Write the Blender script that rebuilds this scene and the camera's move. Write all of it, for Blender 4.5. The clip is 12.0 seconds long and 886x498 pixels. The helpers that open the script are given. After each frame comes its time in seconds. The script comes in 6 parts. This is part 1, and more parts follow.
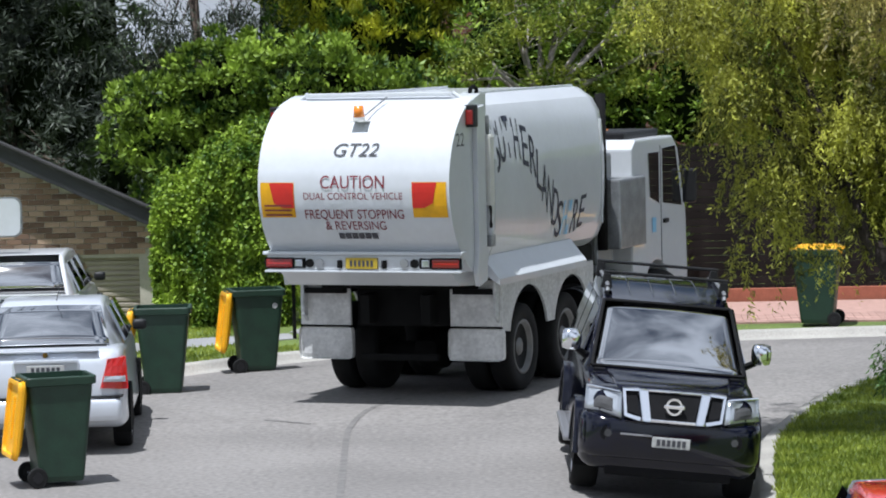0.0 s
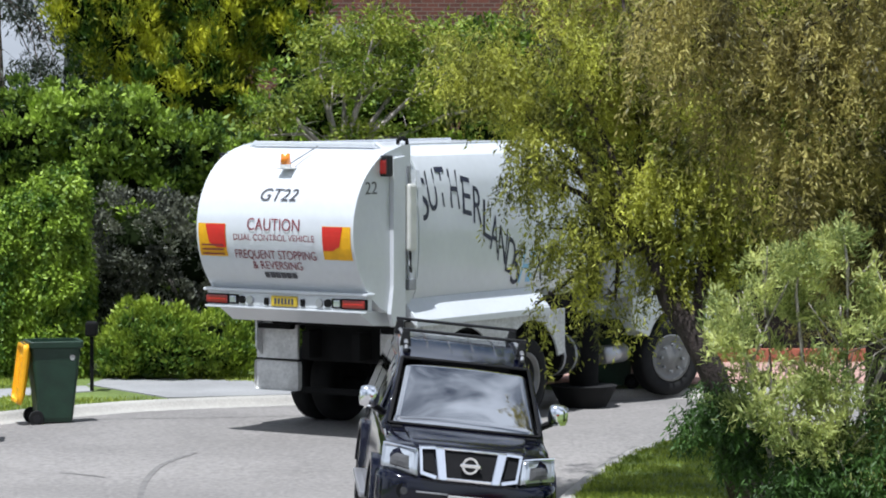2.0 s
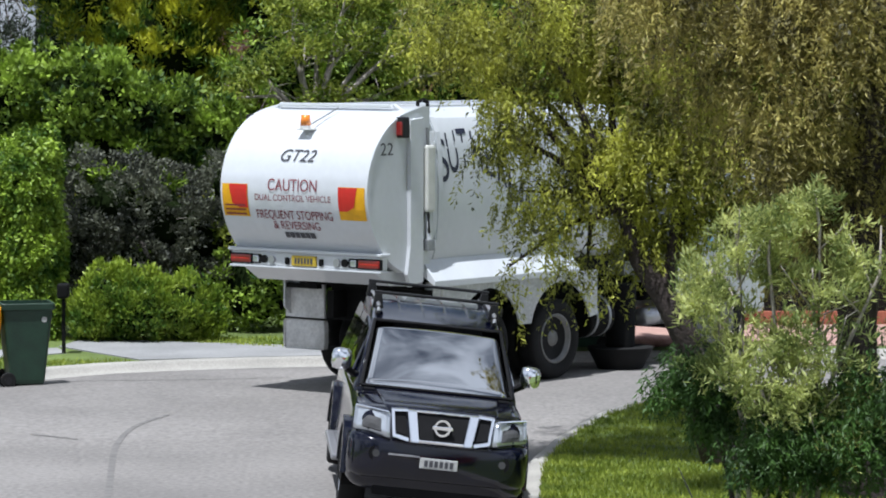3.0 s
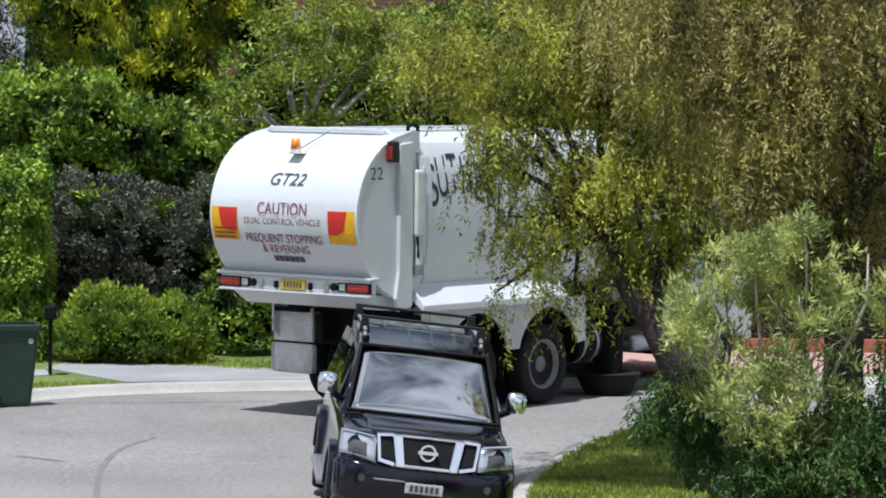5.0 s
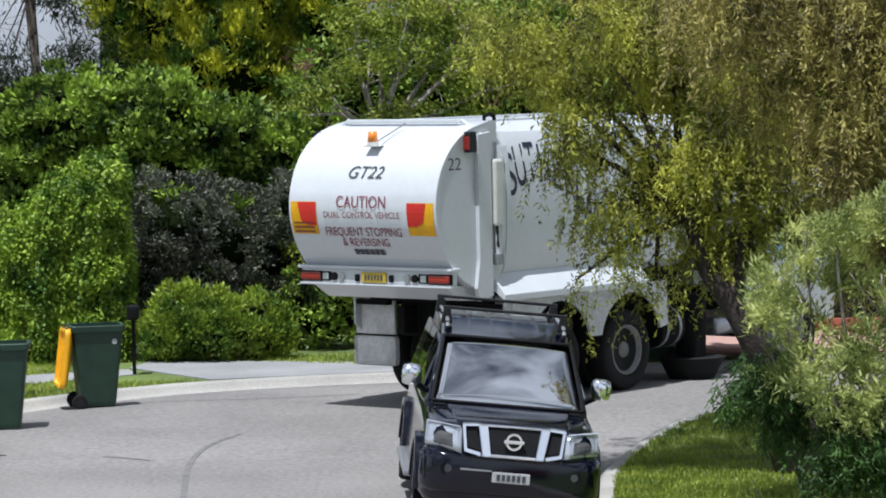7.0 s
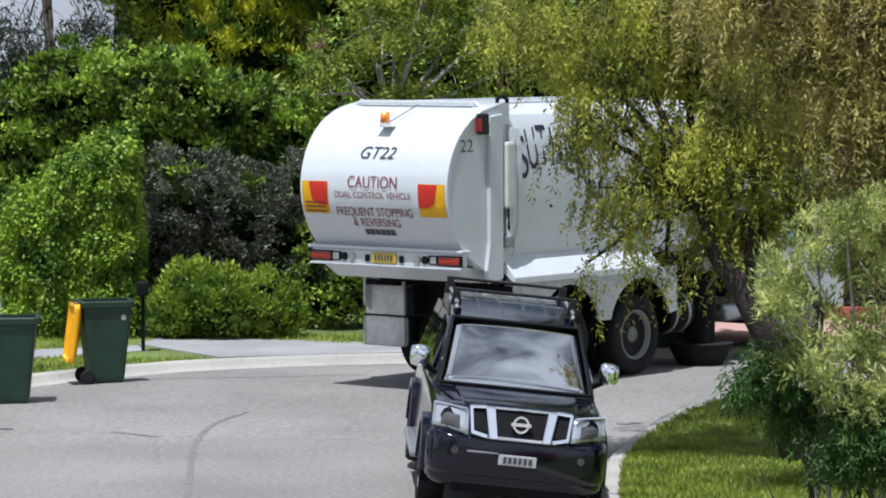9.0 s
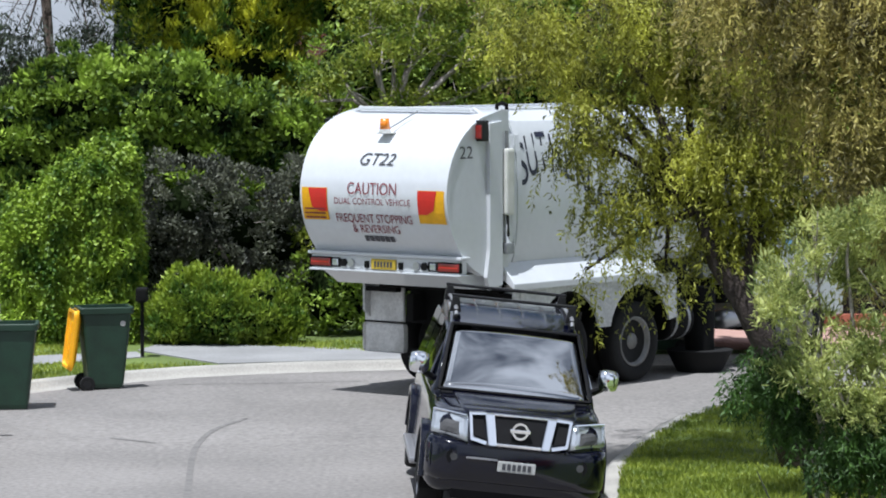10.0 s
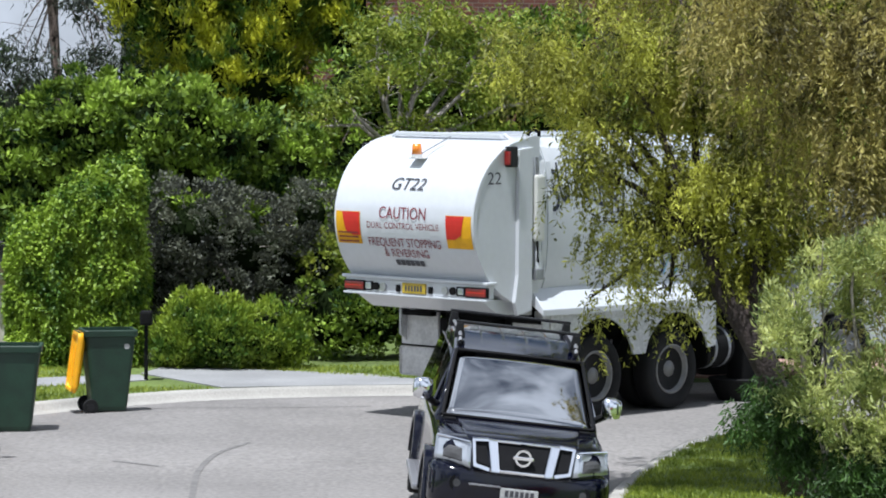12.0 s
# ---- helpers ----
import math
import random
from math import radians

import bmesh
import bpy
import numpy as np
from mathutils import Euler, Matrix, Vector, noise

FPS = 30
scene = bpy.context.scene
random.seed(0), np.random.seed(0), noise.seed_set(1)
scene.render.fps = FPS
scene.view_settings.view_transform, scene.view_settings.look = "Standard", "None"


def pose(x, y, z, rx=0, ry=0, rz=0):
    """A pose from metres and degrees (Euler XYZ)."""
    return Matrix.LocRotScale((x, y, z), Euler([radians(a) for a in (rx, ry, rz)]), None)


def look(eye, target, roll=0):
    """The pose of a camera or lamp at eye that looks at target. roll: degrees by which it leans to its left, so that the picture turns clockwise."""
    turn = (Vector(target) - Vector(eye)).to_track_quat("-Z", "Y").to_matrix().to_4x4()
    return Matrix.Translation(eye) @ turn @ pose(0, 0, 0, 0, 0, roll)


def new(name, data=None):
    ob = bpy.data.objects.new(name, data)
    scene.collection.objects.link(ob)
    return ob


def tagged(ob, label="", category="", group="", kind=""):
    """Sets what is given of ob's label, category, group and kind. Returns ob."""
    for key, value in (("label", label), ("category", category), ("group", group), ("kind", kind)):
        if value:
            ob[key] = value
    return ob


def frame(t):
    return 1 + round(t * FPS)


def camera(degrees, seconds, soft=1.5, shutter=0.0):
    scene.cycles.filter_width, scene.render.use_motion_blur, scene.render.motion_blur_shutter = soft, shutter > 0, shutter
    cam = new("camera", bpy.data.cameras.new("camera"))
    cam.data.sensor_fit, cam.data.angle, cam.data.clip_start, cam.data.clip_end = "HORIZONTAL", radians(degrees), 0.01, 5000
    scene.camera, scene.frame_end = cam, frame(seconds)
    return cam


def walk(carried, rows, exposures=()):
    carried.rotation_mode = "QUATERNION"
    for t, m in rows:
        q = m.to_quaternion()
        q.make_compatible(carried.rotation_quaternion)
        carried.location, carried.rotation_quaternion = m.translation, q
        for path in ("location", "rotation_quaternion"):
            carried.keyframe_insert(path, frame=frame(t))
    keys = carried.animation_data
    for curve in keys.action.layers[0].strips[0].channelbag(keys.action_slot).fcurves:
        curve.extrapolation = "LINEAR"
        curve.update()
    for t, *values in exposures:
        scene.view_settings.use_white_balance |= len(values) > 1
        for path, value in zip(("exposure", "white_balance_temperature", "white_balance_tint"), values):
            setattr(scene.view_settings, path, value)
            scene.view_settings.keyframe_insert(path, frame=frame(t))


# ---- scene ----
# ---------- camera ----------
cam = camera(15.0, 12.0, soft=1.9)
EYE = 4.5
CAMERA_ROWS = [
    # seconds, x, dz, yaw, pitch, roll
    (0, -0.018, 0.004, 2.458, -3.834, 1.299),
    (0.5, -0.012, 0.006, 2.207, -4.154, 1.130),
    (1, -0.013, -0.001, 1.525, -4.219, 0.741),
    (1.5, -0.001, 0.004, -0.279, -3.351, 0.249),
    (2, 0.006, 0.000, -0.835, -2.900, -0.009),
    (2.5, -0.007, 0.010, -1.147, -3.102, -0.187),
    (3, -0.004, 0.004, -1.318, -3.546, -0.091),
    (3.2, 0.002, -0.005, -1.346, -3.688, -0.061),
    (4.8, 0.010, 0.001, -1.421, -3.345, -0.634),
    (5, 0.009, 0.006, -1.485, -3.124, -0.572),
    (5.5, 0.015, 0.001, -1.354, -2.799, -0.272),
    (6, 0.000, 0.009, -0.939, -2.568, 0.124),
    (6.5, 0.011, 0.001, -0.539, -2.606, 0.754),
    (7, 0.001, 0.006, -0.231, -3.292, 1.175),
    (7.5, 0.005, 0.007, -0.119, -3.541, 0.789),
    (9.5, 0.002, 0.001, 0.008, -3.599, 0.158),
    (10, 0.004, 0.004, 0.004, -3.488, 0.120),
    (10.5, 0.000, 0.000, 0.000, -3.354, 0.000),
    (11, 0.006, 0.005, 0.021, -3.262, -0.216),
    (11.5, -0.007, 0.002, 0.049, -3.141, -0.420),
    (12, 0.002, 0.005, 0.116, -3.047, -0.440),
]
walk(cam, [(t, pose(x, 0, EYE + dz, 90 + p, r, yw)) for t, x, dz, yw, p, r in CAMERA_ROWS],
     exposures=[(t, e, 5960, 9) for t, e in ((0.0, 0.22), (1.0, 0.21), (2.0, 0.40), (2.5, 0.35), (3.0, 0.25), (5.0, 0.27), (6.5, 0.25), (7.25, 0.16), (9.5, 0.27), (11.0, 0.32), (12.0, 0.36))])

# ---------- daylight ----------
SUN_TO = Vector((-0.15, -0.25, 0.95)).normalized()
sun = new("sun", bpy.data.lights.new("sun", "SUN"))
sun.data.energy, sun.data.angle, sun.data.color = 5.0, radians(0.6), (1.0, 0.975, 0.95)
sun.matrix_world = look(SUN_TO * 60, (0, 0, 0))
world = bpy.data.worlds.new("sky")
scene.world = world
world.use_nodes = True
wn = world.node_tree.nodes
sky = wn.new("ShaderNodeTexSky")
sky.sky_type, sky.sun_disc = "NISHITA", False
sky.sun_elevation = math.asin(SUN_TO.z)
sky.sun_rotation = math.atan2(SUN_TO.x, SUN_TO.y)
cl = wn.new("ShaderNodeTexNoise")
cl.inputs["Scale"].default_value, cl.inputs["Detail"].default_value, cl.inputs["Roughness"].default_value = 2.6, 7, 0.6
cr = wn.new("ShaderNodeMapRange")
cr.inputs[1].default_value, cr.inputs[2].default_value, cr.inputs[4].default_value = 0.39, 0.58, 0.92
cm = wn.new("ShaderNodeMix")
cm.data_type = "RGBA"
cm.inputs[7].default_value = (26.0, 27.5, 30.5, 1)
wtc = wn.new("ShaderNodeTexCoord")
wl = world.node_tree.links
wl.new(wtc.outputs["Generated"], cl.inputs["Vector"])
wl.new(cl.outputs[0], cr.inputs[0])
wl.new(cr.outputs[0], cm.inputs[0])
wl.new(sky.outputs[0], cm.inputs[6])
wl.new(cm.outputs[2], wn["Background"].inputs[0])
wn["Background"].inputs[1].default_value = 0.0275


# ---------- materials ----------
def material(name, color, rough=0.6, metal=0.0, vary=0.0, scale=4.0, fine=0.0, fine_scale=60.0, bump=0.0,
             coat=0.0, random_vary=0.0, emit=0.0, spec=0.5):
    """A principled surface: broad stains, fine grain, relief and variation from piece to piece."""
    m = bpy.data.materials.new(name)
    m.use_nodes = True
    nt = m.node_tree
    b = nt.nodes["Principled BSDF"]
    b.inputs["Roughness"].default_value, b.inputs["Metallic"].default_value = rough, metal
    b.inputs["Coat Weight"].default_value, b.inputs["Coat Roughness"].default_value = coat, 0.04
    b.inputs["Specular IOR Level"].default_value = spec
    b.inputs["Base Color"].default_value = (*color, 1)
    if emit:
        b.inputs["Emission Color"].default_value, b.inputs["Emission Strength"].default_value = (*color, 1), emit
    if not (vary or fine or bump or random_vary):
        return m
    tc = nt.nodes.new("ShaderNodeTexCoord")
    out = None

    def factor(sock, amount):
        """One plus or minus the amount."""
        r = nt.nodes.new("ShaderNodeMapRange")
        r.inputs[1].default_value, r.inputs[2].default_value = 0.25, 0.75
        r.inputs[3].default_value, r.inputs[4].default_value = 1 - amount, 1 + amount
        nt.links.new(sock, r.inputs[0])
        return r.outputs[0]

    socks = []
    for amount, sc, det in ((vary, scale, 4), (fine, fine_scale, 2)):
        if amount:
            n = nt.nodes.new("ShaderNodeTexNoise")
            n.inputs["Scale"].default_value, n.inputs["Detail"].default_value = sc, det
            nt.links.new(tc.outputs["Object"], n.inputs["Vector"])
            socks.append(factor(n.outputs[0], amount))
    if random_vary:
        oi = nt.nodes.new("ShaderNodeObjectInfo")
        r = nt.nodes.new("ShaderNodeMapRange")
        r.inputs[3].default_value, r.inputs[4].default_value = 1 - random_vary, 1 + random_vary
        nt.links.new(oi.outputs["Random"], r.inputs[0])
        socks.append(r.outputs[0])
    for s in socks:
        if out is None:
            out = s
        else:
            k = nt.nodes.new("ShaderNodeMath")
            k.operation = "MULTIPLY"
            nt.links.new(out, k.inputs[0])
            nt.links.new(s, k.inputs[1])
            out = k.outputs[0]
    if out is not None:
        v = nt.nodes.new("ShaderNodeVectorMath")
        v.operation = "SCALE"
        v.inputs[0].default_value = color
        nt.links.new(out, v.inputs["Scale"])
        nt.links.new(v.outputs[0], b.inputs["Base Color"])
    if bump:
        n = nt.nodes.new("ShaderNodeTexNoise")
        n.inputs["Scale"].default_value, n.inputs["Detail"].default_value = fine_scale, 4
        nt.links.new(tc.outputs["Object"], n.inputs["Vector"])
        bp = nt.nodes.new("ShaderNodeBump")
        bp.inputs["Strength"].default_value, bp.inputs["Distance"].default_value = 0.6, bump
        nt.links.new(n.outputs[0], bp.inputs["Height"])
        nt.links.new(bp.outputs[0], b.inputs["Normal"])
    return m


def leaf_material(name, dark, light, through_light=0.35, patch=0.6, rough=0.5, lo=0.2, hi=0.9):
    """Leaves: colour from leaf to leaf and from bough to bough, and light through the blade."""
    m = bpy.data.materials.new(name)
    m.use_nodes = True
    nt = m.node_tree
    b = nt.nodes["Principled BSDF"]
    b.inputs["Roughness"].default_value = rough
    b.inputs["Specular IOR Level"].default_value = 0.35
    geo = nt.nodes.new("ShaderNodeNewGeometry")
    tc = nt.nodes.new("ShaderNodeTexCoord")
    n = nt.nodes.new("ShaderNodeTexNoise")
    n.inputs["Scale"].default_value, n.inputs["Detail"].default_value = 2.0, 4
    nt.links.new(tc.outputs["Object"], n.inputs["Vector"])
    r = nt.nodes.new("ShaderNodeMapRange")
    r.inputs[1].default_value, r.inputs[2].default_value = 0.35, 0.65
    nt.links.new(n.outputs[0], r.inputs[0])
    mix = nt.nodes.new("ShaderNodeMix")
    mix.inputs[0].default_value = patch
    nt.links.new(geo.outputs["Random Per Island"], mix.inputs[2])
    nt.links.new(r.outputs[0], mix.inputs[3])
    ramp = nt.nodes.new("ShaderNodeValToRGB")
    ramp.color_ramp.elements[0].color, ramp.color_ramp.elements[1].color = (*dark, 1), (*light, 1)
    ramp.color_ramp.elements[0].position, ramp.color_ramp.elements[1].position = lo, hi
    nt.links.new(mix.outputs[0], ramp.inputs[0])
    nt.links.new(ramp.outputs[0], b.inputs["Base Color"])
    tr = nt.nodes.new("ShaderNodeBsdfTranslucent")
    nt.links.new(ramp.outputs[0], tr.inputs[0])
    mx = nt.nodes.new("ShaderNodeMixShader")
    mx.inputs[0].default_value = through_light
    nt.links.new(b.outputs[0], mx.inputs[1])
    nt.links.new(tr.outputs[0], mx.inputs[2])
    nt.links.new(mx.outputs[0], nt.nodes["Material Output"].inputs[0])
    return m


def glass_material(name, tint, rough=0.03):
    """Dark vehicle glass: a glossy sheet over a shaded inside, partly see-through."""
    m = bpy.data.materials.new(name)
    m.use_nodes = True
    nt = m.node_tree
    g = nt.nodes.new("ShaderNodeBsdfGlossy")
    g.inputs["Roughness"].default_value = rough
    t = nt.nodes.new("ShaderNodeBsdfTransparent")
    t.inputs[0].default_value = (*tint, 1)
    fr = nt.nodes.new("ShaderNodeFresnel")
    fr.inputs[0].default_value = 2.5
    mx = nt.nodes.new("ShaderNodeMixShader")
    ad = nt.nodes.new("ShaderNodeMath")
    ad.operation, ad.use_clamp = "ADD", True
    ad.inputs[1].default_value = 0.52
    nt.links.new(fr.outputs[0], ad.inputs[0])
    nt.links.new(ad.outputs[0], mx.inputs[0])
    nt.links.new(t.outputs[0], mx.inputs[1])
    nt.links.new(g.outputs[0], mx.inputs[2])
    nt.links.new(mx.outputs[0], nt.nodes["Material Output"].inputs[0])
    return m


M = dict(
    asphalt=material("asphalt", (0.196, 0.184, 0.174), 0.85, vary=0.22, scale=0.35, fine=0.26, fine_scale=16, bump=0.01),
    concrete=material("concrete", (0.34, 0.325, 0.295), 0.85, vary=0.2, scale=1.2, fine=0.15, fine_scale=40, bump=0.004),
    path=material("path", (0.25, 0.25, 0.25), 0.85, vary=0.2, scale=0.9, fine=0.12, fine_scale=30, bump=0.004),
    tar=material("tar", (0.155, 0.147, 0.14), 0.8, vary=0.3, scale=6),
    turf=material("turf", (0.10, 0.14, 0.03), 0.9, vary=0.4, scale=1.0, fine=0.4, fine_scale=30, bump=0.02),
    white=material("white_paint", (0.60, 0.62, 0.645), 0.32, vary=0.04, scale=1.5, fine=0.02, fine_scale=12, coat=0.5),
    white_dirty=material("dusty_white_plate", (0.60, 0.60, 0.585), 0.5, vary=0.22, scale=3, fine=0.15, fine_scale=25),
    cream=material("cream_guard", (0.62, 0.62, 0.58), 0.6, vary=0.15, scale=4),
    steel=material("grey_steel", (0.27, 0.28, 0.29), 0.45, 0.6, vary=0.2, scale=5, fine=0.1, fine_scale=40),
    chassis=material("chassis_black", (0.007, 0.007, 0.007), 0.85, vary=0.4, scale=5, spec=0.15),
    rubber=material("rubber", (0.012, 0.012, 0.012), 0.85, spec=0.25, vary=0.25, scale=8, bump=0.002, fine_scale=80),
    rim=material("rim_steel", (0.17, 0.17, 0.165), 0.45, 0.5, vary=0.25, scale=8),
    chrome=material("chrome", (0.86, 0.87, 0.9), 0.08, 1.0),
    alloy=material("alloy", (0.45, 0.45, 0.47), 0.35, 0.8),
    navy=material("navy_car_paint", (0.0010, 0.0016, 0.008), 0.12, 0.0, coat=0.3, spec=0.4, vary=0.1, scale=3),
    silver=material("silver_car_paint", (0.66, 0.69, 0.74), 0.3, 0.3, coat=0.8, vary=0.05, scale=3),
    pearl=material("white_car_paint", (0.72, 0.73, 0.75), 0.3, 0.0, coat=0.9, vary=0.04, scale=3),
    red_paint=material("red_car_paint", (0.55, 0.015, 0.012), 0.25, 0.0, coat=1.0, vary=0.05, scale=3),
    plastic=material("black_plastic", (0.012, 0.012, 0.013), 0.5, vary=0.2, scale=10, spec=0.3),
    trim_black=material("black_trim", (0.006, 0.006, 0.007), 0.7, vary=0.3, scale=8, spec=0.15),
    tread_plate=material("chequer_plate", (0.50, 0.51, 0.51), 0.45, 0.1, vary=0.12, scale=4, fine=0.22, fine_scale=30, bump=0.005),
    glass=glass_material("tinted_glass", (0.10, 0.12, 0.12)),
    dark_glass=glass_material("dark_glass", (0.03, 0.035, 0.04)),
    lens_clear=material("clear_lens", (0.50, 0.53, 0.57), 0.12, 0.55, coat=1.0),
    lens_red=material("red_lens", (0.55, 0.015, 0.012), 0.2, coat=0.7),
    lens_red_dark=material("dull_red_lens", (0.24, 0.014, 0.012), 0.25, coat=0.6),
    lens_amber=material("amber_lens", (0.75, 0.22, 0.01), 0.2, coat=1.0, emit=0.05),
    mark_red=material("reflector_red", (0.55, 0.02, 0.012), 0.45, vary=0.08, scale=10),
    mark_yellow=material("reflector_yellow", (0.75, 0.38, 0.0), 0.45, vary=0.12, scale=10),
    ink_dark=material("dark_lettering", (0.055, 0.055, 0.065), 0.5),
    ink_red=material("red_lettering", (0.20, 0.028, 0.040), 0.5),
    ink_navy=material("navy_lettering", (0.010, 0.013, 0.035), 0.5),
    ink_blue=material("pale_blue_lettering", (0.25, 0.50, 0.72), 0.4),
    plate_white=material("white_plate", (0.42, 0.42, 0.41), 0.4, vary=0.2, scale=25),
    plate_yellow=material("yellow_plate", (0.50, 0.36, 0.03), 0.45, vary=0.2, scale=20),
    bin_green=material("bin_green", (0.010, 0.034, 0.018), 0.48, vary=0.3, scale=5, fine=0.12, fine_scale=50),
    bin_yellow=material("bin_yellow", (0.85, 0.42, 0.005), 0.4, vary=0.12, scale=6),
    brick=material("cream_brick", (0.38, 0.26, 0.19), 0.85, vary=0.12, scale=12, fine=0.2, fine_scale=60, random_vary=0.25),
    brick_dark=material("brown_brick", (0.19, 0.115, 0.08), 0.85, vary=0.15, scale=12, fine=0.2, fine_scale=60, random_vary=0.35),
    brick_red=material("red_brick", (0.26, 0.085, 0.05), 0.85, vary=0.15, scale=12, fine=0.2, fine_scale=60, random_vary=0.3),
    mortar=material("mortar", (0.48, 0.44, 0.38), 0.9, vary=0.15, scale=6, fine=0.15, fine_scale=50),
    roller=material("roller_door", (0.36, 0.31, 0.25), 0.55, vary=0.12, scale=3),
    fascia=material("dark_fascia", (0.025, 0.025, 0.028), 0.5, vary=0.2, scale=4),
    tile=material("roof_tile", (0.03, 0.028, 0.028), 0.7, vary=0.3, scale=5, random_vary=0.2),
    board=material("dark_boards", (0.014, 0.011, 0.010), 0.85, vary=0.35, scale=6, random_vary=0.3, spec=0.15),
    paver=material("pink_paver", (0.38, 0.235, 0.195), 0.85, vary=0.15, scale=8, random_vary=0.2),
    bark=material("bark", (0.10, 0.075, 0.06), 0.9, vary=0.4, scale=6, fine=0.4, fine_scale=40, bump=0.03),
    bark_dark=material("dark_bark", (0.045, 0.033, 0.03), 0.9, vary=0.4, scale=6, fine=0.4, fine_scale=40, bump=0.03),
    bark_pale=material("pale_bark", (0.33, 0.29, 0.26), 0.85, vary=0.3, scale=8, fine=0.3, fine_scale=40, bump=0.01),
    # near-black on purpose: the shade within the foliage is this colour
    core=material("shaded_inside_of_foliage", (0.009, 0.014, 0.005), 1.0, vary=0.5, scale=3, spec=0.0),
    interior=material("car_interior", (0.05, 0.05, 0.052), 0.8, vary=0.3, scale=4),
    grass=leaf_material("grass_blades", (0.14, 0.20, 0.025), (0.40, 0.46, 0.07), 0.3),
    leaf_droop=leaf_material("olive_leaves", (0.07, 0.080, 0.017), (0.69, 0.70, 0.11), 0.42),
    leaf_droop_dark=leaf_material("shaded_olive_leaves", (0.075, 0.066, 0.024), (0.58, 0.50, 0.15), 0.36),
    leaf_grey=leaf_material("pale_shrub_leaves", (0.13, 0.18, 0.05), (0.70, 0.73, 0.26), 0.42),
    leaf_ivy=leaf_material("ivy_leaves", (0.05, 0.12, 0.012), (0.38, 0.52, 0.05), 0.28),
    leaf_round=leaf_material("round_bush_leaves", (0.06, 0.13, 0.012), (0.38, 0.48, 0.05), 0.3),
    leaf_broad=leaf_material("broad_dark_leaves", (0.02, 0.055, 0.008), (0.36, 0.50, 0.06), 0.2),
    leaf_plum=leaf_material("plum_grey_leaves", (0.03, 0.034, 0.026), (0.17, 0.18, 0.12), 0.18),
    leaf_conifer=leaf_material("conifer_leaves", (0.055, 0.115, 0.012), (0.66, 0.66, 0.045), 0.28, patch=0.85, lo=0.28, hi=0.85),
    leaf_lime=leaf_material("lime_leaves", (0.09, 0.15, 0.02), (0.40, 0.44, 0.06), 0.38),
    # gum leaves darkened so that their colour holds the shade behind the garage
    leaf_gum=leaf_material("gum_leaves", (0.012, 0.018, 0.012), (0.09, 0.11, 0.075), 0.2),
    leaf_far=leaf_material("far_leaves", (0.03, 0.05, 0.02), (0.10, 0.16, 0.05), 0.2),
    leaf_fern=leaf_material("dark_fern_leaves", (0.02, 0.05, 0.01), (0.08, 0.16, 0.03), 0.25),
)


# ---------- mesh helpers ----------
def empty(name, m=None, **tags):
    ob = new(name)
    ob.empty_display_size = 0.2
    if m is not None:
        ob.matrix_basis = m
    return tagged(ob, **tags)


def part(name, bm, mat, parent=None, label="", smooth=False, sharp=0):
    """Links a bmesh as one mesh object under a thing or a part. sharp: the angle from which edges stay crisp."""
    me = bpy.data.meshes.new(name)
    if sharp:
        smooth = True
        bm.normal_update()
        for e in bm.edges:
            e.smooth = len(e.link_faces) == 2 and e.calc_face_angle(0) < radians(sharp)
    if smooth:
        for fc in bm.faces:
            fc.smooth = True
    bm.to_mesh(me)
    bm.free()
    me.materials.append(mat)
    ob = new(name, me)
    ob.parent = parent
    return tagged(ob, label=label)


def shared(name, me, m, parent):
    ob = new(name, me)
    ob.parent = parent
    ob.matrix_basis = m
    return ob


def quads(name, verts, faces, mat, parent=None, label="", smooth=False):
    me = bpy.data.meshes.new(name)
    me.from_pydata([tuple(v) for v in verts], [], [tuple(f) for f in faces])
    me.materials.append(mat)
    if smooth:
        me.polygons.foreach_set("use_smooth", [True] * len(me.polygons))
    ob = new(name, me)
    ob.parent = parent
    return tagged(ob, label=label)


def box(x0, x1, y0, y1, z0, z1, bevel=0.0, bm=None, m=None):
    """A box with rounded edges, added to bm."""
    one = bmesh.new()
    bmesh.ops.create_cube(one, size=1)
    for v in one.verts:
        v.co = Vector(((x0 + x1) / 2 + v.co.x * (x1 - x0), (y0 + y1) / 2 + v.co.y * (y1 - y0), (z0 + z1) / 2 + v.co.z * (z1 - z0)))
    if bevel:
        bmesh.ops.bevel(one, geom=one.edges[:], offset=bevel, segments=2, affect="EDGES", profile=0.6)
    if m is not None:
        one.transform(m)
    if bm is None:
        return one
    me = bpy.data.meshes.new("t")
    one.to_mesh(me)
    one.free()
    bm.from_mesh(me)
    bpy.data.meshes.remove(me)
    return bm


def tube(a, b, r0, r1=None, sides=10, bm=None, cap=True):
    """A round bar from a to b."""
    bm = bm or bmesh.new()
    a, b = Vector(a), Vector(b)
    r1 = r0 if r1 is None else r1
    q = (b - a).to_track_quat("Z", "Y").to_matrix()
    rings = []
    for p, r in ((a, r0), (b, r1)):
        rings.append([bm.verts.new(p + q @ Vector((r * math.cos(i * 2 * math.pi / sides), r * math.sin(i * 2 * math.pi / sides), 0))) for i in range(sides)])
    for i in range(sides):
        bm.faces.new((rings[0][i], rings[0][(i + 1) % sides], rings[1][(i + 1) % sides], rings[1][i]))
    if cap:
        bm.faces.new(rings[0][::-1])
        bm.faces.new(rings[1])
    return bm


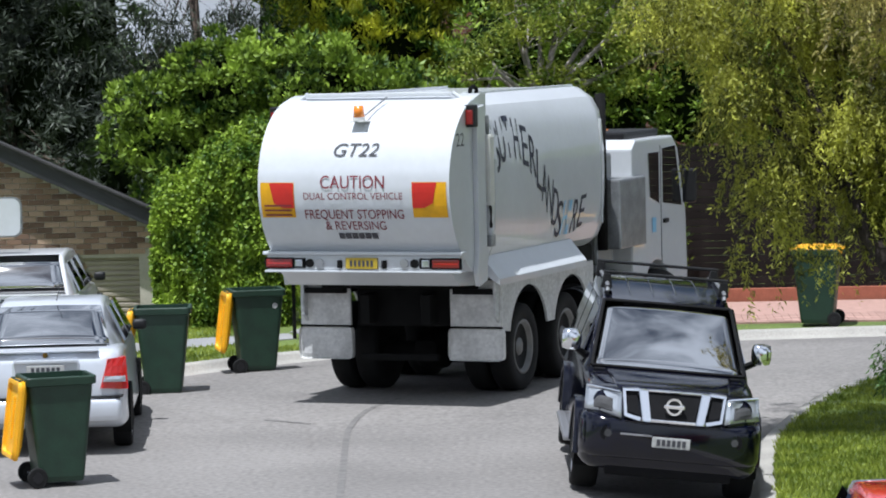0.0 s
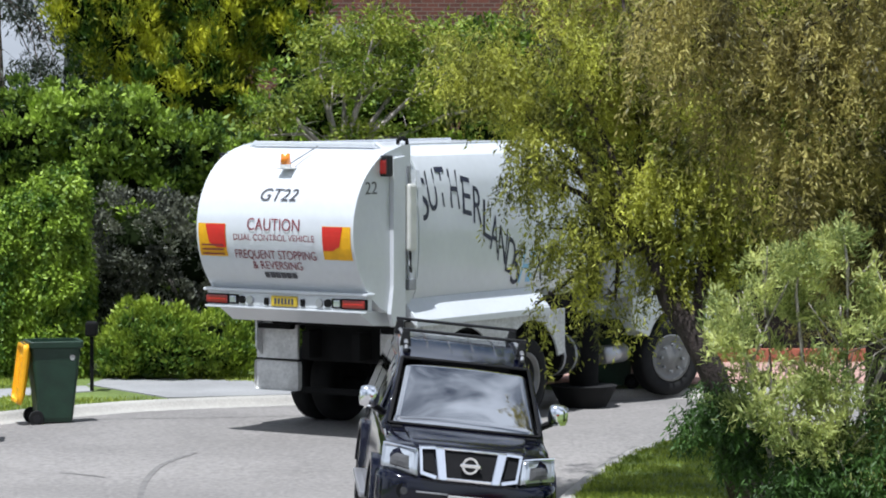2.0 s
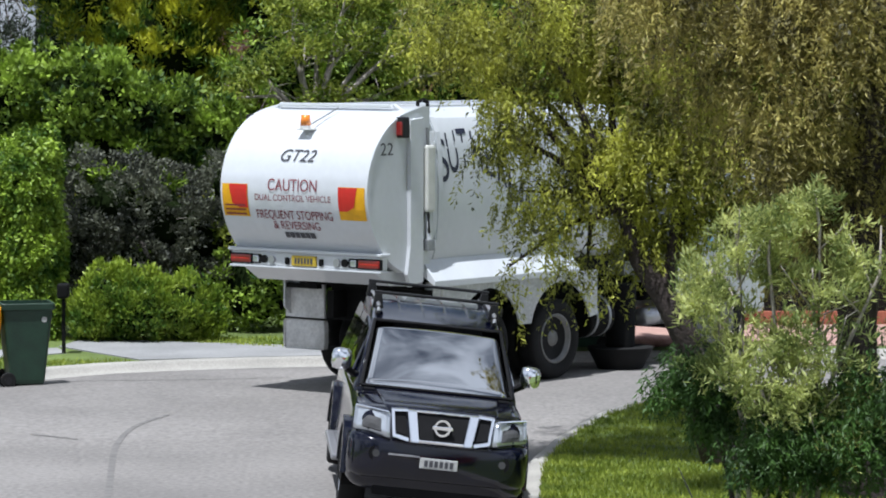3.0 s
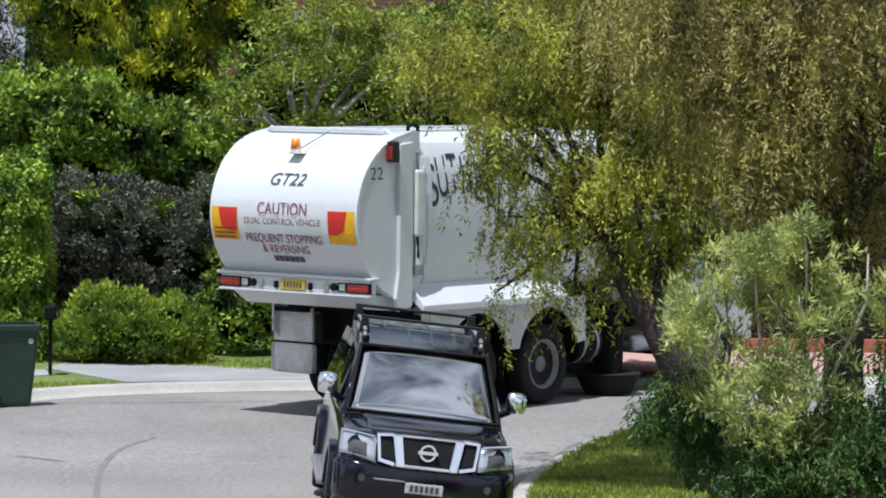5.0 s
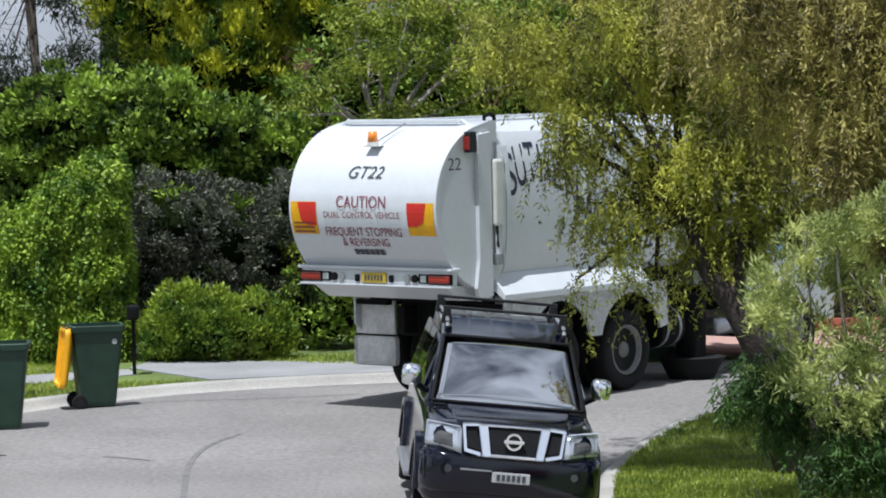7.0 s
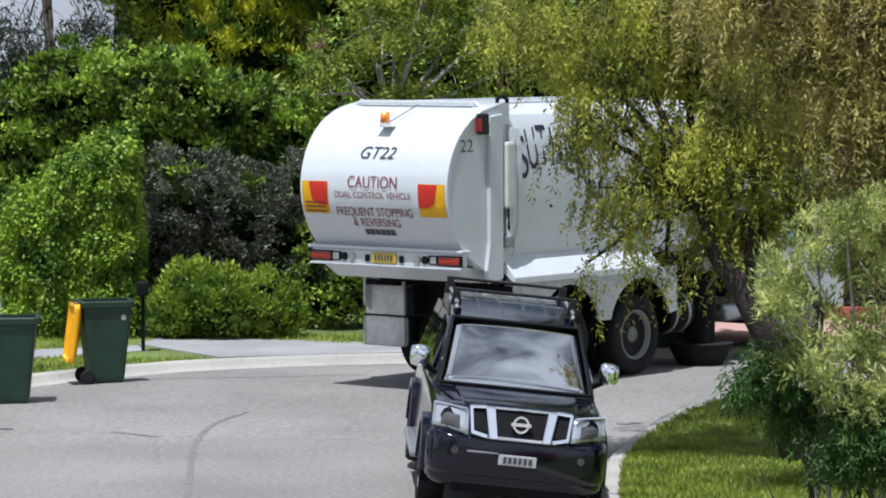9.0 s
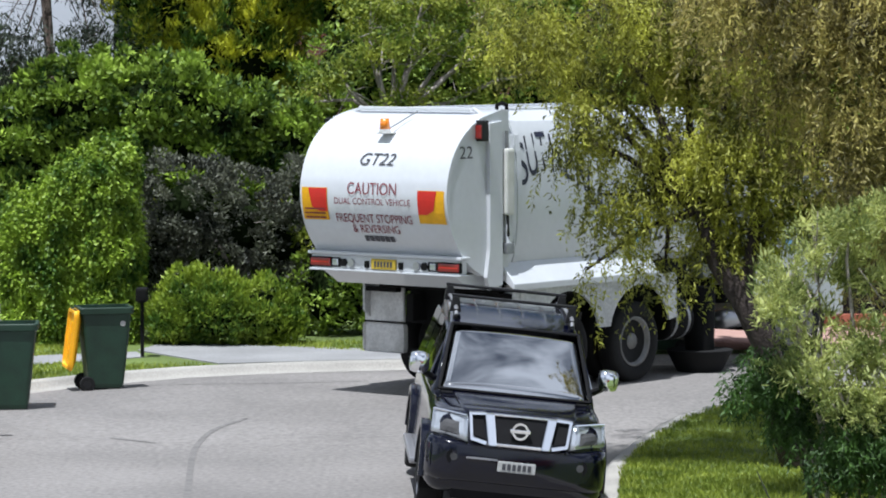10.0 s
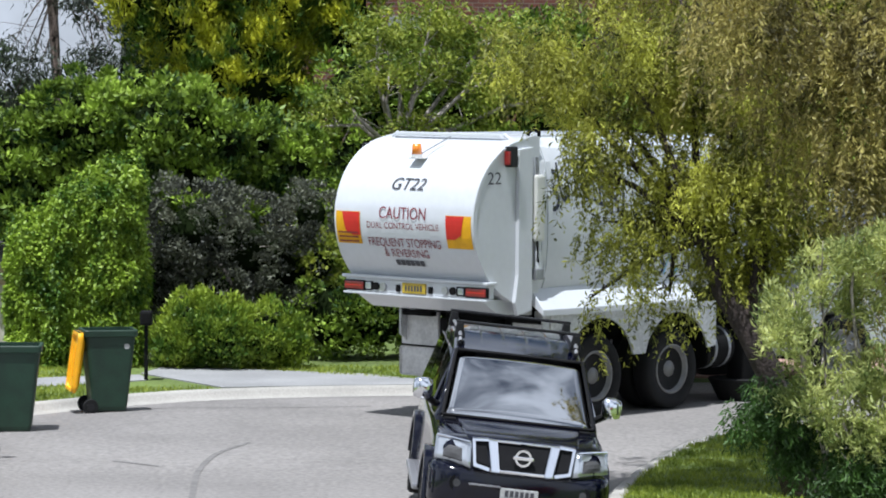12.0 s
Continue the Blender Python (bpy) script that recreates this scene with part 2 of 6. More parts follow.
def limb(points, radii, sides=9, bm=None):
    """A tapering, bending branch."""
    bm = bm or bmesh.new()
    pts = [Vector(p) for p in points]
    prev = None
    for i, (p, r) in enumerate(zip(pts, radii)):
        d = (pts[min(i + 1, len(pts) - 1)] - pts[max(i - 1, 0)]).normalized()
        q = d.to_track_quat("Z", "Y").to_matrix()
        ring = [bm.verts.new(p + q @ Vector((r * (1 + 0.12 * math.sin(3 * k + i)) * math.cos(k * 2 * math.pi / sides),
                                             r * (1 + 0.12 * math.sin(3 * k + i)) * math.sin(k * 2 * math.pi / sides), 0))) for k in range(sides)]
        if prev:
            for k in range(sides):
                bm.faces.new((prev[k], prev[(k + 1) % sides], ring[(k + 1) % sides], ring[k]))
        prev = ring
    bm.faces.new(prev)
    return bm


def spin(profile, sides=28, bm=None):
    """A solid of revolution about the x axis; profile: (x, radius)."""
    bm = bm or bmesh.new()
    rings = [[bm.verts.new((x, r * math.cos(k * 2 * math.pi / sides), r * math.sin(k * 2 * math.pi / sides))) for k in range(sides)] for x, r in profile]
    for a, b in zip(rings, rings[1:]):
        for k in range(sides):
            bm.faces.new((a[k], b[k], b[(k + 1) % sides], a[(k + 1) % sides]))
    bm.faces.new(rings[0])
    bm.faces.new(rings[-1][::-1])
    bmesh.ops.recalc_face_normals(bm, faces=bm.faces[:])
    return bm


def prism(outline, lo, hi, axis="x", bevel=0.0):
    """An outline drawn across the axis, given thickness along it."""
    bm = bmesh.new()
    order = {"x": lambda u, v, w: (w, u, v), "y": lambda u, v, w: (u, w, v), "z": lambda u, v, w: (u, v, w)}[axis]
    a = [bm.verts.new(order(u, v, lo)) for u, v in outline]
    b = [bm.verts.new(order(u, v, hi)) for u, v in outline]
    n = len(outline)
    for i in range(n):
        bm.faces.new((a[i], a[(i + 1) % n], b[(i + 1) % n], b[i]))
    bm.faces.new(a[::-1])
    bm.faces.new(b)
    bmesh.ops.recalc_face_normals(bm, faces=bm.faces[:])
    if bevel:
        bmesh.ops.bevel(bm, geom=bm.edges[:], offset=bevel, segments=2, affect="EDGES", profile=0.6)
    return bm


def ring_of(w0, w1, z0, z1, r, n=5):
    """Half-widths at the bottom and the top, heights, corner radius: a rounded outline (x, z)."""
    pts = []
    for cx, cz, a0, w in ((1, z1 - r, 0, w1), (-1, z1 - r, 90, w1), (-1, z0 + r, 180, w0), (1, z0 + r, 270, w0)):
        for i in range(n):
            a = radians(a0 + 90 * i / (n - 1))
            pts.append((cx * (w - r) + r * math.cos(a), cz + r * math.sin(a)))
    return pts


def loft(sections, bm=None):
    """sections: (y, outline of (x, z)); skins them into a closed hull."""
    bm = bm or bmesh.new()
    rings = [[bm.verts.new((x, y, z)) for x, z in o] for y, o in sections]
    n = len(rings[0])
    for a, b in zip(rings, rings[1:]):
        for k in range(n):
            bm.faces.new((a[k], a[(k + 1) % n], b[(k + 1) % n], b[k]))
    bm.faces.new(rings[0][::-1])
    bm.faces.new(rings[-1])
    bmesh.ops.recalc_face_normals(bm, faces=bm.faces[:])
    return bm


def patch(corners, thick=0.012, nx=6, ny=4, bulge=0.0):
    """A pane or panel between four corners (anticlockwise from outside), bulged outwards, with thickness."""
    a, b, c, d = [Vector(p) for p in corners]
    nrm = (b - a).cross(d - a).normalized()
    bm = bmesh.new()
    g = []
    for lift in (0, -thick):
        rows = []
        for j in range(ny + 1):
            v = j / ny
            rows.append([bm.verts.new((a.lerp(b, i / nx)).lerp(d.lerp(c, i / nx), v) + nrm * (lift + bulge * 4 * (i / nx) * (1 - i / nx) * (0.4 + 2.4 * v * (1 - v)))) for i in range(nx + 1)])
        g.append(rows)
    for j in range(ny):
        for i in range(nx):
            bm.faces.new((g[0][j][i], g[0][j][i + 1], g[0][j + 1][i + 1], g[0][j + 1][i]))
            bm.faces.new((g[1][j][i], g[1][j + 1][i], g[1][j + 1][i + 1], g[1][j][i + 1]))
    for i in range(nx):
        bm.faces.new((g[0][0][i], g[1][0][i], g[1][0][i + 1], g[0][0][i + 1]))
        bm.faces.new((g[0][ny][i], g[0][ny][i + 1], g[1][ny][i + 1], g[1][ny][i]))
    for j in range(ny):
        bm.faces.new((g[0][j][0], g[0][j + 1][0], g[1][j + 1][0], g[1][j][0]))
        bm.faces.new((g[0][j][nx], g[1][j][nx], g[1][j + 1][nx], g[0][j + 1][nx]))
    return bm


def letters(name, body, size, mat, parent, place, label="", lean=0.0, width=None):
    """Lettering with the built-in font; place maps its own (u, v) to the surface."""
    cu = bpy.data.curves.new("lettering", "FONT")
    cu.body, cu.size, cu.align_x, cu.shear = body, size, "CENTER", lean
    tmp = bpy.data.objects.new("lettering", cu)
    scene.collection.objects.link(tmp)
    bpy.context.view_layer.update()
    me = bpy.data.meshes.new_from_object(tmp.evaluated_get(bpy.context.evaluated_depsgraph_get()))
    bpy.data.objects.remove(tmp)
    k = 1.0
    if width:
        xs = [v.co.x for v in me.vertices]
        k = width / (max(xs) - min(xs))
    for v in me.vertices:
        v.co = Vector(place(v.co.x * k, v.co.y))
    me.materials.clear()
    me.materials.append(mat)
    ob = new(name, me)
    ob.parent = parent
    return tagged(ob, label=label)


def leaf_mesh(name, base, way, side, length, width, mat, parent=None, label="", bend=0.25):
    """Many small leaves, each a folded blade: base points, directions, side vectors, lengths, widths (arrays)."""
    n = len(base)
    nrm = np.cross(way, side)
    nrm /= np.linalg.norm(nrm, axis=1, keepdims=True) + 1e-9
    L, Wd = length[:, None], width[:, None]
    v = np.empty((n, 4, 3))
    v[:, 0] = base
    v[:, 1] = base + way * L * 0.45 + side * Wd * 0.5 + nrm * Wd * bend
    v[:, 2] = base + way * L
    v[:, 3] = base + way * L * 0.45 - side * Wd * 0.5 + nrm * Wd * bend
    idx = np.arange(n)[:, None] * 4
    tri = np.concatenate([idx + [0, 1, 2], idx + [0, 2, 3]], 1).reshape(-1)
    me = bpy.data.meshes.new(name)
    me.vertices.add(n * 4)
    me.vertices.foreach_set("co", v.reshape(-1))
    me.loops.add(n * 6)
    me.loops.foreach_set("vertex_index", tri)
    me.polygons.add(n * 2)
    me.polygons.foreach_set("loop_start", np.arange(n * 2) * 3)
    me.update()
    me.validate()
    me.materials.append(mat)
    ob = new(name, me)
    ob.parent = parent
    return tagged(ob, label=label)


def unit(a):
    return a / (np.linalg.norm(a, axis=1, keepdims=True) + 1e-9)


def crown_points(rng, blobs, clusters, per, spread, shell=0.45):
    """Leaf bases in clusters inside ellipsoids (x, y, z, rx, ry, rz), denser towards their skins; with the outward ways."""
    vol = np.array([b[3] * b[4] + b[3] * b[5] + b[4] * b[5] for b in blobs])
    pick = rng.choice(len(blobs), clusters, p=vol / vol.sum())
    B = np.array(blobs)[pick]
    d = unit(rng.normal(size=(clusters, 3)))
    rad = 1 - shell * rng.random((clusters, 1)) ** 1.5
    lump = 1 + 0.16 * np.sin(5 * d[:, :1] + 3 * B[:, :1]) * np.sin(6 * d[:, 2:] + B[:, 1:2]) + 0.10 * rng.normal(size=(clusters, 1))
    c = B[:, :3] + d * B[:, 3:] * rad * lump
    base = np.repeat(c, per, 0) + rng.normal(size=(clusters * per, 3)) * spread
    out = np.repeat(unit(d * B[:, 3:] ** 0.3), per, 0)
    return base, out


def lumpy(blobs, each, k, seed, flat=1.0):
    """Breaks each clump of a crown into smaller tufts round its skin."""
    rng = np.random.default_rng(seed)
    out = []
    for x, y, z, a, b, c in blobs:
        for d in unit(rng.normal(size=(each, 3))):
            s = k * rng.uniform(0.75, 1.25)
            r = (a * b * c) ** (1 / 3) * s
            out.append((x + d[0] * a * (1 - s * 0.7), y + d[1] * b * (1 - s * 0.7), z + d[2] * c * (1 - s * 0.7), r * 1.1, r * 1.1, r * flat))
    return out


def tufted(name, seed, blobs, r, cover, per, size, slim, mat, parent, flat=0.7, lift=0.3, label="", bend=0.25):
    """Leaves in separate tufts over the skins of the clumps, thick on the lit tops, with shaded gaps between."""
    rng = np.random.default_rng(seed)
    B = np.array(blobs)
    centres, ways = [], []
    for x, y, z, a, b, c in blobs:
        n = int(cover * 4 * (a * b + a * c + b * c) / 3 / (r * r))
        d = unit(rng.normal(size=(n, 3)) + np.array([0, -0.35, 0.15]))
        p = np.array([x, y, z]) + d * np.array([a, b, c]) * rng.uniform(0.72, 1.06, (n, 1))
        deep = (((p[:, None, :] - B[None, :, :3]) / B[None, :, 3:]) ** 2).sum(2).min(1)
        keep = deep > 0.45
        centres.append(p[keep])
        ways.append(d[keep])
    c, w = np.concatenate(centres), np.concatenate(ways)
    n = len(c)
    rad = np.repeat(r * rng.uniform(0.5, 1.35, n), per)
    w = np.repeat(w, per, 0)
    d = unit(rng.normal(size=(n * per, 3)) + w * 0.7 + np.array([0, 0, 0.55]))
    base = np.repeat(c, per, 0) + d * np.array([1, 1, flat]) * (rad * rng.uniform(0.35, 1.0, n * per))[:, None]
    way = unit(d * 0.6 + rng.normal(size=(n * per, 3)) * 0.5 + np.array([0, 0, lift]))
    side = unit(np.cross(way, rng.normal(size=(n * per, 3)) + np.array([0, 0, 0.3])))
    length = size * (0.6 + 0.8 * rng.random(n * per))
    return leaf_mesh(name, base, way, side, length, length * slim * (0.8 + 0.4 * rng.random(n * per)), mat, parent, label, bend)


def foliage(name, seed, blobs, clusters, per, spread, size, slim, mat, parent, droop=0.0, outward=0.6, shell=0.45, label="", bend=0.25):
    rng = np.random.default_rng(seed)
    base, out = crown_points(rng, blobs, clusters, per, spread, shell)
    n = len(base)
    way = unit(out * outward + rng.normal(size=(n, 3)) * 0.7 + np.array([0, 0, -droop]))
    side = unit(np.cross(way, rng.normal(size=(n, 3)) + np.array([0, 0, 0.8])))
    length = size * (0.65 + 0.7 * rng.random(n))
    return leaf_mesh(name, base, way, side, length, length * slim * (0.8 + 0.4 * rng.random(n)), mat, parent, label, bend)


# ---------- ground ----------
def smooth(a, b, v):
    k = min(1, max(0, (v - a) / (b - a)))
    return k * k * (3 - 2 * k)


CAMBER = 0.045


def road_z(x, y):
    """The road falls away towards the kerb on the inside of the bend, and is cambered round the bend."""
    gap = math.sqrt(min(((line[:, 0] - x) ** 2 + (line[:, 1] - y) ** 2).min() for line in (KERB_OUT, KERB_IN)))
    return -0.10 * min(2.1, max(0, x + 0.2)) * (1 - smooth(36.5, 42, y)) + CAMBER * smooth(0.2, 1.3, gap) * smooth(36, 39.5, y)


def along(points, n):
    """n even points on a smooth line through the points."""
    p = np.array(points, float)
    q = [p[0]]
    for i in range(len(p) - 1):
        a, b, c, d = p[max(i - 1, 0)], p[i], p[i + 1], p[min(i + 2, len(p) - 1)]
        for k in range(1, 13):
            t = k / 12
            q.append(0.5 * (2 * b + (c - a) * t + (2 * a - 5 * b + 4 * c - d) * t * t + (3 * b - a - 3 * c + d) * t ** 3))
    q = np.array(q)
    s = np.concatenate([[0], np.cumsum(np.linalg.norm(np.diff(q, axis=0), axis=1))])
    u = np.linspace(0, s[-1], n)
    return np.stack([np.interp(u, s, q[:, 0]), np.interp(u, s, q[:, 1])], 1)


KERB_OUT = along([(-10.5, -20), (-9.6, 15), (-8.6, 30), (-7.6, 37.5), (-6.5, 41.8), (-5.25, 43.9), (-4.1, 45.1), (-2.9, 45.9), (-0.7, 46.55), (4.0, 47.3), (10, 47.6), (40, 47.0)], 150)
KERB_IN = along([(1.5, -20), (1.45, 15), (1.45, 27), (1.5, 31.5), (1.72, 35.8), (2.0, 37.7), (2.62, 39.7), (3.4, 41.1), (4.8, 42.3), (7.5, 43.2), (13, 43.5), (40, 43.0)], 150)


def strip(name, a, b, nz, mat, label, category, za, zb):
    """A sheet between two lines."""
    verts, faces = [], []
    n = len(a)
    for i in range(n):
        for k in range(nz + 1):
            f = k / nz
            x, y = a[i] * (1 - f) + b[i] * f
            verts.append((x, y, za(x, y) * (1 - f) + zb(x, y) * f))
    for i in range(n - 1):
        for k in range(nz):
            q = i * (nz + 1) + k
            faces.append((q, q + 1, q + nz + 2, q + nz + 1))
    return tagged(quads(name, verts, faces, mat, smooth=True), label, category, kind="structure")


def offset(line, d):
    t = np.gradient(line, axis=0)
    t /= np.linalg.norm(t, axis=1, keepdims=True)
    return line + np.stack([-t[:, 1], t[:, 0]], 1) * d


strip("road", KERB_OUT, KERB_IN, 20, M["asphalt"], "worn pale grey asphalt street bending round a corner", "road", road_z, road_z)
VERGE = 0.11
far_out = np.array([(-300 + 0 * i, -20 + 520 * i / 149) if i < 75 else (-300 + 600 * (i - 75) / 74, 500) for i in range(150)], float)
far_in = np.array([(300, -300 + 300 * i / 149) for i in range(150)], float)


def graded(name, line, far, label):
    """Turf from the kerb's back to the horizon."""
    verts, faces = [], []
    steps = [0, 0.003, 0.008, 0.016, 0.03, 0.06, 0.12, 0.3, 1]
    for i in range(len(line)):
        for f in steps:
            x, y = line[i] * (1 - f) + far[i] * f
            verts.append((x, y, VERGE - 0.005 + road_z(*line[i]) * (1 - min(1, f * 8))))
    m = len(steps)
    for i in range(len(line) - 1):
        for k in range(m - 1):
            q = i * m + k
            faces.append((q, q + 1, q + m + 1, q + m))
    return tagged(quads(name, verts, faces, M["turf"], smooth=True), label, "ground", kind="structure")


graded("ground_outer", offset(KERB_OUT, 0.16), far_out, "grassy verge and yards beyond the outer kerb")
graded("ground_inner", offset(KERB_IN, -0.16), far_in, "mown green grass verge inside the bend")


def kerb(name, line, side, label):
    """A cast kerb with a rolled face and a shallow gutter."""
    prof = [(-0.28, 0.006), (-0.10, 0.004), (-0.04, 0.03), (0.0, 0.085), (0.03, 0.115), (0.15, 0.12), (0.18, 0.10)]
    rows = [offset(line, side * d) for d, z in prof]
    verts, faces = [], []
    m = len(prof)
    for i in range(len(line)):
        zz = road_z(*line[i])
        for k in range(m):
            verts.append((rows[k][i][0], rows[k][i][1], zz + prof[k][1]))
    for i in range(len(line) - 1):
        for k in range(m - 1):
            q = i * m + k
            faces.append((q, q + 1, q + m + 1, q + m))
    return tagged(quads(name, verts, faces, M["concrete"], smooth=True), label, "kerb", kind="structure")


kerb("kerb_outer", KERB_OUT, 1, "pale concrete kerb along the outside of the bend")
kerb("kerb_inner", KERB_IN, -1, "pale concrete kerb along the inside of the bend")


def slab(name, outline, z, mat, label, category):
    return tagged(part(name, prism(outline, z - 0.10, z, "z"), mat), label, category, kind="structure")


slab("driveway", [(-3.1, 46.15), (-0.3, 46.85), (-0.2, 47.4), (-1.2, 48.4), (-3.2, 49.1), (-4.2, 49.1), (-4.4, 48.2)], VERGE + 0.012, M["path"], "grey concrete driveway crossing the verge", "driveway")
slab("footpath", [(-8.2, 44.3), (-5.4, 46.2), (-4.2, 47.2), (-4.4, 48.0), (-5.6, 47.5), (-8.6, 45.6)], VERGE + 0.008, M["path"], "grey concrete footpath behind the kerb", "footpath")
drive_red = slab("driveway_red", [(0.6, 48.2), (9, 48.35), (9, 51.85), (0.6, 51.85)], VERGE + 0.01, M["paver"], "pink brick-paved driveway", "driveway")


def tar_line(name, pts, w, label):
    line = along(pts, 24)
    a, b = offset(line, w / 2), offset(line, -w / 2)
    verts = [(*p, road_z(*p) + 0.005) for q in zip(a, b) for p in q]
    tagged(quads(name, verts, [(2 * i, 2 * i + 1, 2 * i + 3, 2 * i + 2) for i in range(23)], M["tar"]), label, "road mark", kind="structure")


# ---------- wheels ----------
def wheel(parent, at, radius, width, side, truck=False, dual=False):
    """A wheel on the x axis; side +1 faces +x. Returns the part that turns."""
    x, y, z = at
    hub = empty("wheel", pose(x, y, z))
    hub.parent = parent
    w = width / 2
    t = 0.62 if truck else 0.66
    prof = [(-w, radius * t), (-w, radius * 0.93), (-w * 0.8, radius * 0.985), (-w * 0.3, radius), (w * 0.3, radius), (w * 0.8, radius * 0.985), (w, radius * 0.93), (w, radius * 0.8), (w * 0.9, radius * t), (w * 0.5, radius * t * 0.97)]
    bm = spin(prof if side > 0 else [(-a, r) for a, r in prof], 36)
    if dual:
        me = bpy.data.meshes.new("t")
        b2 = spin([(a - side * (width + 0.06), r) for a, r in prof], 28)
        b2.to_mesh(me)
        b2.free()
        bm.from_mesh(me)
        bpy.data.meshes.remove(me)
    part("tyre", bm, M["rubber"], hub, smooth=True)
    s = side
    rr = radius * t
    if truck:
        bm = spin([(s * w * 0.4, rr), (s * w * 0.95, rr * 1.0), (s * w * 0.9, rr * 0.9), (-s * w * 0.3, rr * 0.78), (-s * w * 0.5, rr * 0.5), (s * w * 0.1, rr * 0.42), (s * w * 0.6, rr * 0.3), (s * w * 0.7, rr * 0.1)] if dual else
                  [(-s * w * 0.5, rr), (s * w * 0.95, rr), (s * w * 0.85, rr * 0.88), (s * w * 0.7, rr * 0.7), (s * w * 0.9, rr * 0.45), (s * w * 1.05, rr * 0.25), (s * w * 1.1, rr * 0.05)], 30)
        part("rim", bm, M["rim"], hub, smooth=True)
        for k in range(8):
            a = k * math.pi / 4
            p = (s * w * (-0.4 if dual else 0.85), rr * 0.57 * math.cos(a), rr * 0.57 * math.sin(a))
            part("wheel_nut", tube(p, (p[0] + s * 0.05, p[1], p[2]), 0.02, sides=6), M["steel"], hub)
    else:
        bm = spin([(s * w * 0.2, rr), (s * w * 0.92, rr), (s * w * 0.8, rr * 0.92), (s * w * 0.35, rr * 0.9), (s * w * 0.3, 0.05)], 28)
        for k in range(6):
            a = k * math.pi / 3
            box(s * w * 0.6 - 0.015, s * w * 0.6 + 0.02, -0.035, 0.035, rr * 0.1, rr * 0.93, 0.01, bm, Matrix.Rotation(a, 4, "X"))
        part("rim", bm, M["alloy"], hub)
    return hub


# ---------- cars ----------
def bars(parent, mat, where, n, w, h, gap):
    """Unreadable characters of a number plate: plain bars on the plane y = where[1]."""
    x0, y, z = where
    for i in range(n):
        x = x0 + (i - (n - 1) / 2) * (w + gap)
        part("plate_mark", box(x - w / 2, x + w / 2, y - 0.003, y + 0.003, z - h / 2, z + h / 2), mat, parent)


def opened(bm, y_most, z_least):
    """Cuts the sloping end of a cabin open for its pane."""
    bm.normal_update()
    bmesh.ops.delete(bm, geom=[f for f in bm.faces if f.normal.y < -0.2 and f.normal.z > 0.1 and abs(f.calc_center_median().x) < 0.4
                               and all(v.co.y <= y_most and v.co.z > z_least for v in f.verts)], context="FACES")
    return bm


